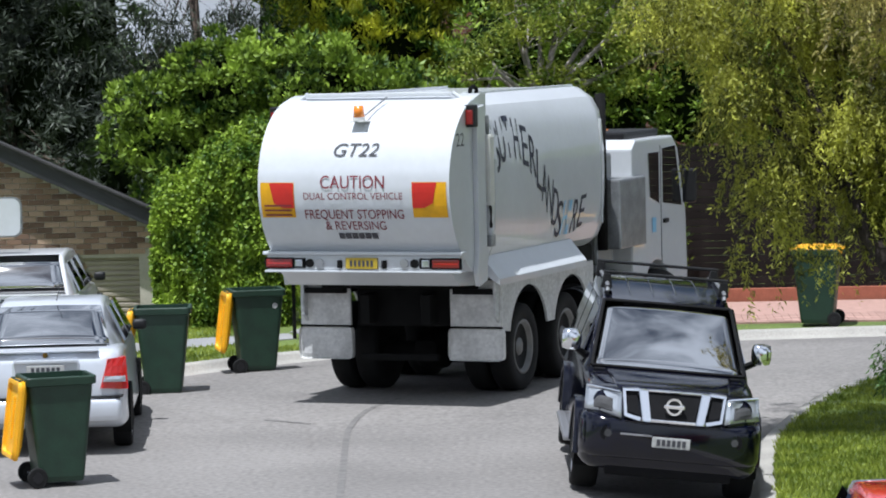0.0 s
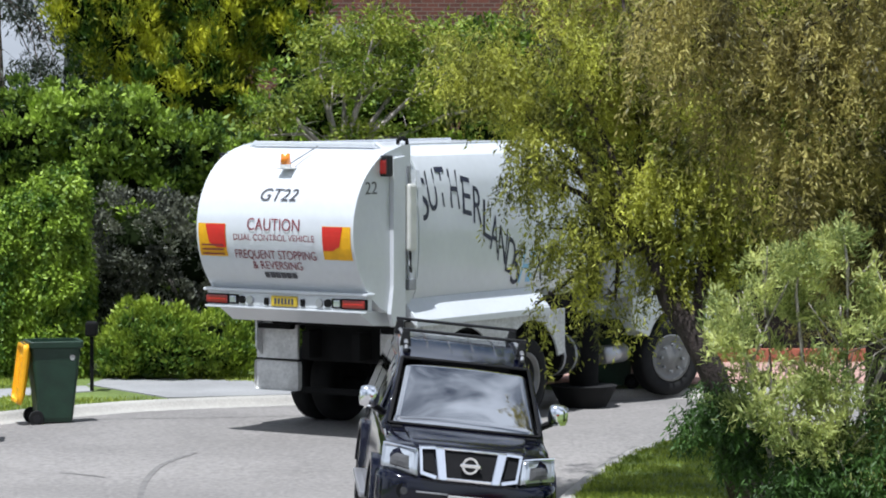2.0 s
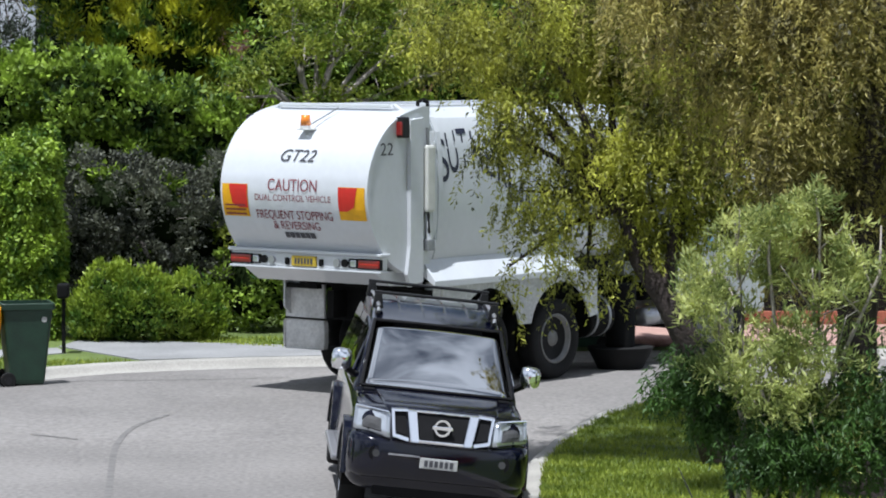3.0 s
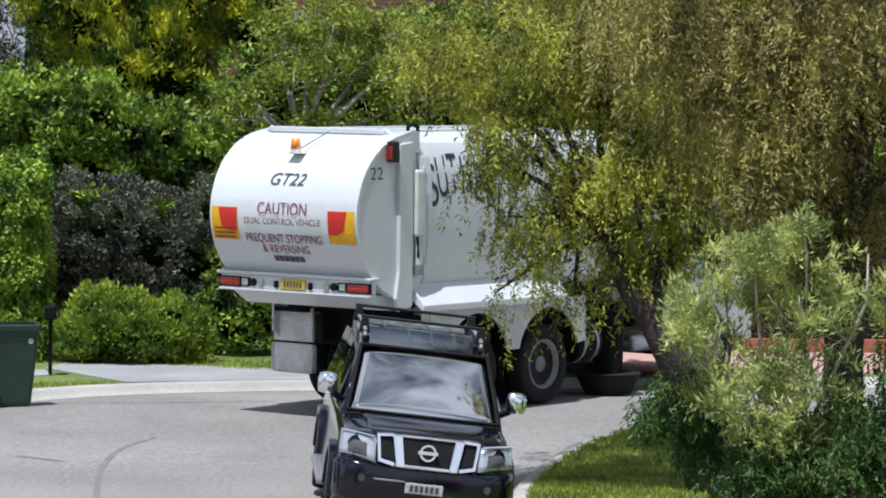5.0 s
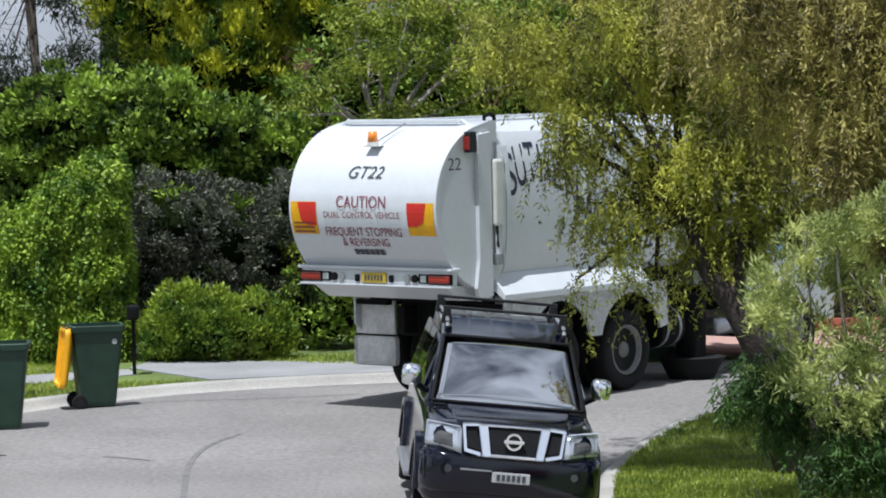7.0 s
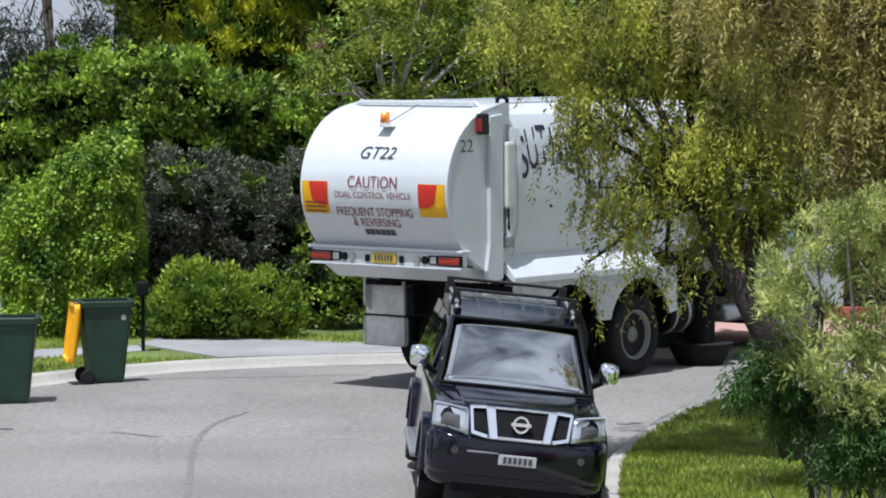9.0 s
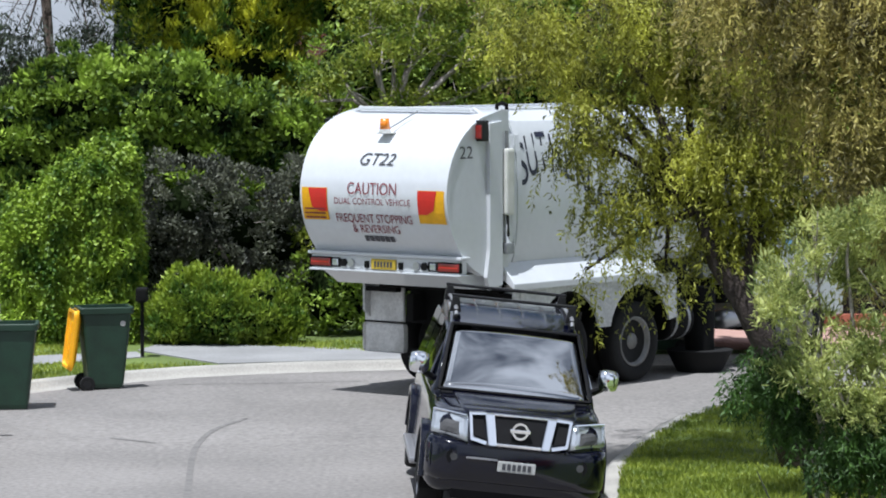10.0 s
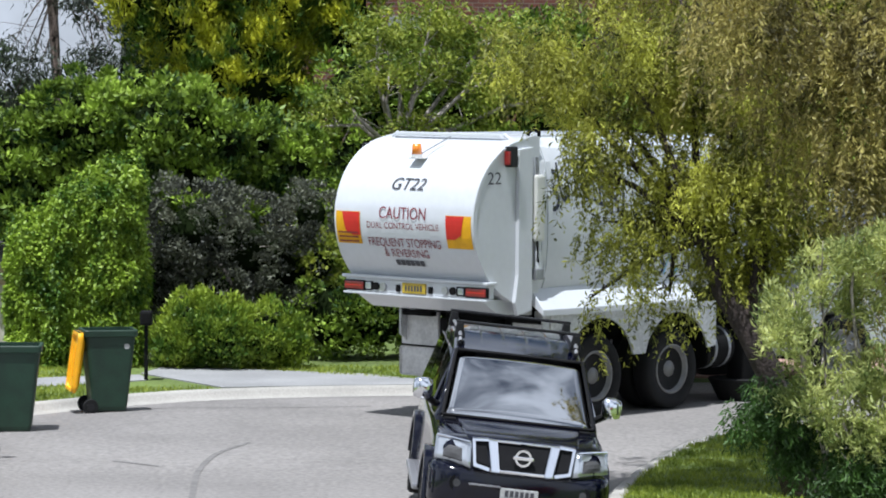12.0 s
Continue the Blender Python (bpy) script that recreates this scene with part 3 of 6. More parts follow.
def suv(m):
    """A big four-wheel-drive wagon; +x is its own left seen from the front, +y goes back from the nose, z up."""
    car = empty("car", m, label="dark navy four-wheel-drive wagon with roof bars parked at the kerb", category="car")
    P = M["navy"]
    # lower body
    secs = []
    for y, w, z0, z1, r in ((0.0, 0.64, 0.38, 0.90, 0.10), (0.04, 0.77, 0.33, 0.985, 0.12), (0.12, 0.845, 0.30, 1.045, 0.13), (0.3, 0.885, 0.29, 1.08, 0.13), (0.8, 0.90, 0.29, 1.105, 0.12),
                            (1.25, 0.90, 0.30, 1.115, 0.11), (1.5, 0.90, 0.30, 1.12, 0.09), (3.0, 0.90, 0.30, 1.14, 0.09), (4.3, 0.89, 0.32, 1.14, 0.10), (4.68, 0.84, 0.36, 1.08, 0.12), (4.74, 0.78, 0.42, 1.0, 0.12)):
        secs.append((y, ring_of(w, w * (0.93 if y < 0.5 else 0.95), z0, z1, r)))
    body = part("body", loft(secs), P, car, smooth=True)
    # bonnet with a raised middle
    secs = [(y, ring_of(w, w * 0.86, z - 0.08, z + 0.012, 0.03)) for y, w, z in ((0.12, 0.60, 1.05), (0.3, 0.66, 1.085), (0.7, 0.70, 1.115), (1.1, 0.74, 1.135), (1.3, 0.75, 1.14))]
    part("bonnet", loft(secs), P, car, smooth=True)
    # cabin
    secs = []
    for y, w0, w1, z1 in ((1.16, 0.82, 0.80, 1.14), (1.5, 0.84, 0.75, 1.385), (1.8, 0.85, 0.705, 1.60), (1.97, 0.855, 0.685, 1.68), (2.2, 0.855, 0.68, 1.735), (2.5, 0.855, 0.675, 1.785), (2.9, 0.855, 0.67, 1.83), (3.4, 0.855, 0.67, 1.845), (4.0, 0.845, 0.66, 1.81), (4.4, 0.83, 0.65, 1.71), (4.66, 0.82, 0.70, 1.15)):
        secs.append((y, ring_of(w0, w1, 1.05, z1, min(0.075, (z1 - 1.05) * 0.4))))
    part("cabin", opened(loft(secs), 2.06, 1.12), P, car, smooth=True)
    part("windscreen", patch([(-0.775, 1.14, 1.145), (0.775, 1.14, 1.145), (0.655, 1.94, 1.71), (-0.655, 1.94, 1.71)], 0.012, 12, 8, 0.05), M["glass"], car, smooth=True)
    seal = [(-0.77, 1.125, 1.158), (0.77, 1.125, 1.158), (0.655, 1.935, 1.728), (-0.655, 1.935, 1.728)]
    for p, q in zip(seal, seal[1:] + seal[:1]):
        part("windscreen_seal", tube(p, q, 0.017, sides=6), M["trim_black"], car)
    part("dashboard", box(-0.70, 0.70, 1.26, 1.9, 1.10, 1.165, 0.02), M["interior"], car)
    part("scuttle", box(-0.74, 0.74, 1.10, 1.20, 1.11, 1.137, 0.01), M["plastic"], car)
    for s in (-1, 1):
        part("windscreen_pillar", tube((s * 0.785, 1.17, 1.135), (s * 0.668, 1.97, 1.71), 0.028, 0.03, 8), P, car, smooth=True)
    part("wiper", tube((-0.35, 1.16, 1.15), (0.25, 1.20, 1.165), 0.010, sides=5), M["plastic"], car)
    part("wiper", tube((0.25, 1.16, 1.15), (0.68, 1.20, 1.165), 0.010, sides=5), M["plastic"], car)
    for s in (-1, 1):
        for y0, y1 in ((1.75, 2.55), (2.63, 3.35), (3.43, 4.25)):
            lo0, lo1 = s * 0.865, s * 0.865
            f = 0.0 if y0 > 2 else 0.28
            quad = [(lo0, y0, 1.17), (lo1, y1, 1.17), (s * 0.70, y1 - 0.02, 1.69), (s * 0.70, y0 + f, 1.69 if not f else 1.62)]
            part("side_window", patch(quad if s > 0 else quad[::-1], 0.02, 3, 3), M["dark_glass"], car)
    # front: the grille leans back, so that its bright work faces the sky
    def leaning(outline, lo, hi, bevel):
        bm = prism([(u * 0.87, v + 0.085) for u, v in outline], lo, hi, "y", bevel)
        for v in bm.verts:
            v.co.y += 0.42 * (v.co.z - 0.93)
        return bm
    part("grille", leaning([(-0.30, 0.985), (0.30, 0.985), (0.24, 0.74), (-0.24, 0.74)], -0.035, 0.05, 0.008), M["trim_black"], car)
    for s in (-1, 1):
        part("grille_strut", leaning([(s * 0.30, 1.005), (s * 0.41, 1.005), (s * 0.345, 0.715), (s * 0.245, 0.715)], -0.07, 0.02, 0.014), M["chrome"], car, "wide chrome strut")
        part("side_grille", leaning([(s * 0.425, 0.985), (s * 0.55, 0.975), (s * 0.52, 0.79), (s * 0.37, 0.76)], -0.02, 0.06, 0.008), M["trim_black"], car)
        part("grille_frame", leaning([(s * 0.55, 0.99), (s * 0.585, 0.99), (s * 0.55, 0.75), (s * 0.37, 0.715), (s * 0.36, 0.75), (s * 0.52, 0.78)], -0.05, 0.05, 0.006), M["chrome"], car)
        part("grille_cap", leaning([(s * 0.40, 0.985), (s * 0.585, 0.975), (s * 0.585, 1.0), (s * 0.40, 1.01)], -0.05, 0.05, 0.005), M["chrome"], car)
        quad = [(s * 0.515, -0.075, 0.83), (s * 0.86, 0.14, 0.865), (s * 0.85, 0.29, 1.06), (s * 0.525, 0.02, 1.05)]
        if s < 0:
            quad = [quad[1], quad[0], quad[3], quad[2]]
        hl = part("headlight", patch(quad, 0.08, 6, 4, 0.03), M["lens_clear"], car, "clear lens over chrome reflectors", True)
        part("lamp_shade", patch([Vector(q).lerp(Vector((s * 0.69, 0.07, 0.93)), 0.48) + Vector((0, -0.035, -0.01)) for q in quad], 0.03, 4, 3, 0.03), M["interior"], hl)
        part("lamp_brow", tube((s * 0.53, -0.01, 1.05), (s * 0.84, 0.25, 1.062), 0.012, sides=6), M["chrome"], hl)
        part("fog_recess", tube((s * 0.62, -0.06, 0.66), (s * 0.62, 0.0, 0.66), 0.075, 0.06, 16), M["trim_black"], car)
        part("fog_lamp", tube((s * 0.62, -0.066, 0.66), (s * 0.62, -0.02, 0.66), 0.036, 0.036, 14), M["interior"], car)
        part("mirror", box(0.87 if s > 0 else -1.075, 1.075 if s > 0 else -0.87, 1.46, 1.62, 1.24, 1.45, 0.065), M["chrome"], car, "chrome door mirror", True)
        part("mirror_arm", tube((s * 0.78, 1.66, 1.17), (s * 0.92, 1.56, 1.26), 0.035, sides=8), M["plastic"], car)
        part("side_step", box(min(s * 0.86, s * 0.98), max(s * 0.86, s * 0.98), 1.35, 3.2, 0.36, 0.42, 0.02), M["alloy"], car)
        part("roof_rail", limb([(s * 0.61, 2.2, 1.78), (s * 0.61, 2.32, 1.85), (s * 0.61, 3.2, 1.87), (s * 0.61, 4.2, 1.83), (s * 0.61, 4.3, 1.77)], [0.02] * 5, 8), M["alloy"], car)
        for y in (2.3, 3.2, 4.2):
            part("rail_foot", box(s * 0.61 - 0.025, s * 0.61 + 0.025, y - 0.05, y + 0.05, 1.73, 1.84, 0.01), M["plastic"], car)
        for y in (0.86, 3.71):
            part("arch", prism([(0.86 - 0.86 + y + 0.455 * math.cos(a), 0.40 + 0.455 * math.sin(a)) for a in np.linspace(-0.3, math.pi + 0.3, 18)] , min(s * 0.76, s * 0.907), max(s * 0.76, s * 0.907), "x"), M["chassis"], car)
            arc = [(y + 0.50 * math.cos(a), 0.38 + 0.50 * math.sin(a)) for a in np.linspace(0, math.pi, 14)] + [(y + 0.43 * math.cos(a), 0.38 + 0.43 * math.sin(a)) for a in np.linspace(math.pi, 0, 14)]
            part("wheel_flare", prism(arc, min(s * 0.80, s * 0.93), max(s * 0.80, s * 0.93), "x", 0.012), P, car)
            wheel(car, (s * 0.775, y, 0.375), 0.375, 0.26, s)
    for y in (2.45, 3.75):
        part("roof_bar", box(-0.66, 0.66, y - 0.035, y + 0.035, 1.945, 1.975, 0.012), M["plastic"], car)
        for s in (-1, 1):
            part("bar_foot", prism([(s * 0.55, 1.80), (s * 0.67, 1.80), (s * 0.65, 1.95), (s * 0.58, 1.95)], y - 0.05, y + 0.05, "y", 0.008), M["plastic"], car)
    part("bumper", loft([(-0.065, ring_of(0.62, 0.62, 0.47, 0.76, 0.08)), (-0.045, ring_of(0.72, 0.72, 0.44, 0.79, 0.09)), (0.02, ring_of(0.82, 0.82, 0.42, 0.82, 0.09)), (0.16, ring_of(0.885, 0.885, 0.40, 0.84, 0.09)), (0.34, ring_of(0.90, 0.90, 0.40, 0.84, 0.09))]), P, car, smooth=True)
    for x in (-0.36, -0.12, 0.12, 0.36):
        part("roof_rib", limb([(x, 2.3, 1.748), (x, 2.5, 1.785), (x, 2.9, 1.831), (x, 3.4, 1.846), (x, 4.0, 1.811)], [0.006, 0.012, 0.012, 0.012, 0.008], 6), P, car, smooth=True)
    part("trim_strip", box(-0.50, -0.19, -0.075, -0.05, 0.655, 0.672, 0.004), M["alloy"], car)
    part("skid_plate", box(-0.62, 0.62, 0.03, 0.4, 0.25, 0.42, 0.03), M["trim_black"], car)
    pl = part("number_plate", box(-0.186, 0.186, -0.088, -0.066, 0.56, 0.66, 0.006), M["plate_white"], car, "white number plate")
    bars(pl, M["ink_dark"], (0, -0.09, 0.61), 6, 0.034, 0.06, 0.016)
    badge = part("badge", loft([(-0.085, [(0.082 * math.cos(a), 0.955 + 0.082 * math.sin(a)) for a in np.linspace(0, 2 * math.pi, 24, False)]), (-0.05, [(0.085 * math.cos(a), 0.955 + 0.085 * math.sin(a)) for a in np.linspace(0, 2 * math.pi, 24, False)])]), M["chrome"], car, "round chrome badge")
    part("badge_field", loft([(-0.09, [(0.06 * math.cos(a), 0.955 + 0.06 * math.sin(a)) for a in np.linspace(0, 2 * math.pi, 24, False)]), (-0.07, [(0.06 * math.cos(a), 0.955 + 0.06 * math.sin(a)) for a in np.linspace(0, 2 * math.pi, 24, False)])]), M["plastic"], badge)
    part("badge_bar", box(-0.10, 0.10, -0.097, -0.07, 0.938, 0.972, 0.004), M["chrome"], badge)
    part("grille_edge", box(-0.27, 0.27, 0.005, 0.08, 1.072, 1.09, 0.006), M["chrome"], car)
    part("grille_edge", box(-0.31, 0.31, -0.105, 0.0, 0.798, 0.828, 0.008), M["chrome"], car)
    for s in (-0.33, 0.33):
        part("front_seat", box(s - 0.24, s + 0.24, 2.35, 2.55, 0.9, 1.50, 0.07), M["interior"], car)
    part("mirror_inside", box(-0.12, 0.12, 1.88, 1.91, 1.54, 1.60, 0.015), M["plastic"], car)
    return car


def sedan(m, paint, label, tall=0.0, wagon=False):
    """A passenger car seen from behind; +y is forward, the tail is at y = 0."""
    car = empty("car", m, label=label, category="car")
    P = M[paint]
    T = tall
    rows = [(0.0, 0.70, 0.42, 0.86 + T, 0.12), (0.06, 0.80, 0.34, 0.95 + T, 0.12), (0.2, 0.84, 0.28, 0.985 + T, 0.11), (0.7, 0.855, 0.26, 0.98 + T, 0.10), (1.5, 0.86, 0.26, 0.95 + T, 0.09), (3.0, 0.86, 0.26, 0.93 + T, 0.09),
            (3.9, 0.84, 0.27, 0.80 + T, 0.10), (4.2, 0.76, 0.30, 0.70 + T, 0.10), (4.3, 0.66, 0.36, 0.60 + T, 0.08)]
    part("body", loft([(y, ring_of(w, w * 0.95, a, b, r)) for y, w, a, b, r in rows]), P, car, smooth=True)
    if wagon:
        cab = [(0.06, 0.76, 0.70, 0.98), (0.35, 0.78, 0.62, 1.40), (0.6, 0.79, 0.60, 1.47), (1.5, 0.79, 0.60, 1.50), (2.3, 0.79, 0.60, 1.45), (3.1, 0.79, 0.68, 0.98)]
        glass = ([(-0.62, 0.10, 1.06), (0.62, 0.10, 1.06), (0.55, 0.33, 1.38), (-0.55, 0.33, 1.38)])
    else:
        cab = [(0.50, 0.72, 0.68, 0.97), (0.8, 0.76, 0.62, 1.16), (1.1, 0.78, 0.585, 1.34), (1.4, 0.79, 0.58, 1.405), (2.0, 0.79, 0.58, 1.425), (2.5, 0.79, 0.58, 1.38), (3.3, 0.79, 0.70, 0.96)]
        glass = ([(-0.66, 0.52, 1.0), (0.66, 0.52, 1.0), (0.55, 1.14, 1.365), (-0.55, 1.14, 1.365)])
    part("cabin", opened(loft([(y, ring_of(a, b, 0.85 + T, c + T, min(0.07, (c - 0.85) * 0.4))) for y, a, b, c in cab]), 1.15, 0.96 + T), P, car, smooth=True)
    part("rear_window", patch([(x, y - 0.02, z + T + 0.012) for x, y, z in glass], 0.015, 8, 5, 0.03), M["dark_glass" if wagon else "glass"], car, smooth=True)
    for s in (-1, 1):
        for y0, y1 in (((0.5, 1.2), (1.28, 2.0), (2.08, 2.75)) if wagon else ((1.15, 1.85), (1.93, 2.75))):
            q = [(s * 0.81, y0, 0.99 + T), (s * 0.81, y1, 0.99 + T), (s * 0.635, y1 - 0.25, 1.36 + T), (s * 0.635, y0 + 0.08, 1.36 + T)]
            part("side_window", patch(q if s > 0 else q[::-1], 0.03, 3, 3), M["dark_glass"], car)
        tl = part("tail_light", patch([(s * 0.58, -0.03, 0.58 + T), (s * 0.865, 0.06, 0.56 + T), (s * 0.845, 0.14, 0.90 + T), (s * 0.66, -0.01, 0.89 + T)] if s > 0 else [(s * 0.865, 0.06, 0.56 + T), (s * 0.58, -0.03, 0.58 + T), (s * 0.66, -0.01, 0.89 + T), (s * 0.845, 0.14, 0.90 + T)], 0.10, 4, 4, 0.035), M["lens_red"], car, "red tail light")
        part("indicator", patch([(s * 0.61, -0.05, 0.65 + T), (s * 0.84, 0.035, 0.64 + T), (s * 0.84, 0.055, 0.70 + T), (s * 0.63, -0.045, 0.71 + T)] if s > 0 else [(s * 0.84, 0.035, 0.64 + T), (s * 0.61, -0.05, 0.65 + T), (s * 0.63, -0.045, 0.71 + T), (s * 0.84, 0.055, 0.70 + T)], 0.03, 3, 2, 0.035), M["lens_clear"], tl)
        part("mirror", box(min(s * 0.82, s * 0.98), max(s * 0.82, s * 0.98), 2.62, 2.72, 0.96 + T, 1.08 + T, 0.04), M["plastic"], car, smooth=True)
        for y in (0.85, 3.45):
            part("arch", prism([(y + 0.37 * math.cos(a), 0.33 + 0.37 * math.sin(a)) for a in np.linspace(-0.4, math.pi + 0.4, 18)], min(s * 0.70, s * 0.868), max(s * 0.70, s * 0.868), "x"), M["chassis"], car)
            wheel(car, (s * 0.765, y, 0.31), 0.31, 0.20, s)
    part("bumper", box(-0.80, 0.80, -0.06, 0.2, 0.36, 0.62, 0.07), P, car, smooth=True)
    part("bumper_seam", box(-0.81, 0.81, -0.052, 0.1, 0.625, 0.64, 0.004), M["plastic"], car)
    part("boot_lip", box(-0.56, 0.56, 0.0, 0.12, 0.97 + T, 0.995 + T, 0.01), P, car)
    part("plate_recess", box(-0.36, 0.36, -0.02, 0.05, 0.68 + T, 0.89 + T, 0.03), P, car)
    part("plate_bar", box(-0.34, 0.34, -0.05, 0.02, 0.86 + T, 0.90 + T, 0.012), P, car)
    pl = part("number_plate", box(-0.2, 0.2, -0.05, -0.02, 0.73 + T, 0.84 + T, 0.008), M["plate_white"], car, "white number plate")
    bars(pl, M["ink_dark"], (0, -0.052, 0.785 + T), 6, 0.036, 0.065, 0.018)
    part("badge", tube((0, -0.02, 0.945 + T), (0, 0.05, 0.945 + T), 0.03, sides=14), M["chrome"], car)
    part("aerial", tube((0.05, 1.35, 1.42 + T), (0.12, 1.05, 1.62 + T), 0.006, 0.003, 5), M["plastic"], car)
    for s in (-0.33, 0.33):
        part("headrest", box(s - 0.13, s + 0.13, 1.35, 1.45, 1.0 + T, 1.2 + T, 0.05), M["interior"], car)
    part("parcel_shelf", box(-0.62, 0.62, 0.62, 1.2, 0.965 + T, 0.985 + T, 0.005), M["interior"], car)
    return car


# ---------- wheelie bins ----------
def wheelie_bin(m, label, lid_swing=262, group="kerbside bins"):
    """The front looks along +x; the wheels and the hinge are at -x."""
    b = empty("wheelie_bin", m @ Matrix.Diagonal((1, 1, 1.06, 1)), label=label, category="bin", group=group)
    secs = []
    for z, d0, d1, w in ((0.05, -0.23, 0.20, 0.235), (0.10, -0.245, 0.215, 0.245), (0.95, -0.335, 0.315, 0.275), (0.97, -0.335, 0.315, 0.275)):
        secs.append((z, [((d0 + d1) / 2 + (d1 - d0) / 2 * x, w * y) for x, y in ring_of(1, 1, -1, 1, 0.18)]))
    bm = loft(secs)
    bm.transform(Matrix(((1, 0, 0, 0), (0, 0, 1, 0), (0, 1, 0, 0), (0, 0, 0, 1))))
    part("body", bm, M["bin_green"], b, smooth=False)
    rim = []
    for z, g in ((0.955, 0.0), (0.965, 0.03), (1.03, 0.034), (1.04, 0.028), (1.04, -0.01), (0.97, -0.012)):
        rim.append((z, [(-0.01 + (0.325 + g) * x, (0.275 + g) * y) for x, y in ring_of(1, 1, -1, 1, 0.16)]))
    bm = loft(rim)
    bm.transform(Matrix(((1, 0, 0, 0), (0, 0, 1, 0), (0, 1, 0, 0), (0, 0, 0, 1))))
    part("rim", bm, M["bin_green"], b, smooth=False)
    part("handle", tube((-0.40, -0.22, 1.0), (-0.40, 0.22, 1.0), 0.018), M["bin_green"], b)
    for y in (-0.2, 0.2):
        part("hinge", box(-0.42, -0.33, y - 0.02, y + 0.02, 0.985, 1.02, 0.006), M["bin_green"], b)
    lid = empty("lid", pose(-0.395, 0, 1.01, 0, -lid_swing, 0))
    lid.parent = b
    secs = [(z, [(0.37 + e * x, f * y) for x, y in ring_of(1, 1, -1, 1, 0.2)]) for z, e, f in ((0.0, 0.375, 0.305), (0.03, 0.372, 0.30), (0.05, 0.33, 0.265), (0.075, 0.26, 0.20))]
    bm = loft(secs)
    bm.transform(Matrix(((1, 0, 0, 0), (0, 0, 1, 0), (0, 1, 0, 0), (0, 0, 0, 1))))
    part("lid_panel", bm, M["bin_yellow"], lid, "yellow lid hanging open")
    rimz = [(-0.035, 0.36, 0.29), (-0.035, 0.325, 0.255), (0.002, 0.32, 0.25), (0.002, 0.365, 0.295)]
    bm = loft([(z, [(0.37 + e * x, f * y) for x, y in ring_of(1, 1, -1, 1, 0.2)]) for z, e, f in rimz + rimz[:1]])
    bmesh.ops.delete(bm, geom=[f for f in bm.faces if len(f.verts) > 4], context="FACES_ONLY")
    bm.transform(Matrix(((1, 0, 0, 0), (0, 0, 1, 0), (0, 1, 0, 0), (0, 0, 0, 1))))
    part("lid_lip", bm, M["bin_yellow"], lid)
    part("lid_rib", box(0.16, 0.56, -0.02, 0.02, -0.02, 0.004, 0.008), M["bin_yellow"], lid)
    part("axle", tube((-0.27, -0.27, 0.1), (-0.27, 0.27, 0.1), 0.012), M["steel"], b)
    for s in (-1, 1):
        hub = empty("wheel", pose(-0.27, s * 0.265, 0.1, 0, 0, 90))
        hub.parent = b
        part("tyre", spin([(-0.025, 0.06), (-0.025, 0.09), (-0.015, 0.1), (0.015, 0.1), (0.025, 0.09), (0.025, 0.06)], 22), M["rubber"], hub)
        part("hub_cap", tube((-0.03, 0, 0), (0.03, 0, 0), 0.05, sides=14), M["plastic"], hub)
    return b


# ---------- the sweeper truck ----------
DOOR = [(1.62, 0.42), (1.75, 0.16), (1.90, 0.0), (2.05, -0.12), (2.2, -0.205), (2.4, -0.275), (2.6, -0.30), (2.8, -0.285), (3.0, -0.225), (3.15, -0.15), (3.3, -0.04), (3.42, 0.09), (3.53, 0.25), (3.61, 0.42), (3.66, 0.60), (3.68, 0.80)]


_dz, _dy = np.array(DOOR).T
_fine = np.linspace(1.62, 3.68, 200)
_door = np.interp(_fine, _dz, _dy)
for _k in range(40):
    _door[1:-1] = (_door[:-2] + _door[1:-1] * 2 + _door[2:]) / 4


def door_y(z):
    """The rear door's curve: how far forward it lies at the height z."""
    return float(np.interp(z, _fine, _door))


def tank_outline(g=0.0, top=3.66):
    """The body's cross-section (x, z): flat sides, sloping shoulders, a narrow belly."""
    half = [(0.90 + g * 0.6, top + g), (1.08 + g, top - 0.13 + g * 0.7), (1.17 + g, top - 0.30), (1.205 + g, top - 0.50), (1.225 + g, 2.9), (1.23 + g, 2.6), (1.225 + g, 2.3), (1.205 + g, 2.05), (1.17 + g, 1.85), (1.12 + g, 1.72), (1.0, 1.62 - g)]
    return half + [(-x, z) for x, z in half[::-1]]


FLANK_Z, FLANK_X = (1.72, 1.85, 2.05, 2.3, 2.6, 2.9, 3.16, 3.36, 3.53), (1.12, 1.17, 1.205, 1.225, 1.23, 1.225, 1.205, 1.17, 1.08)


AXLES, TYRE = (2.12, 3.68), 0.535


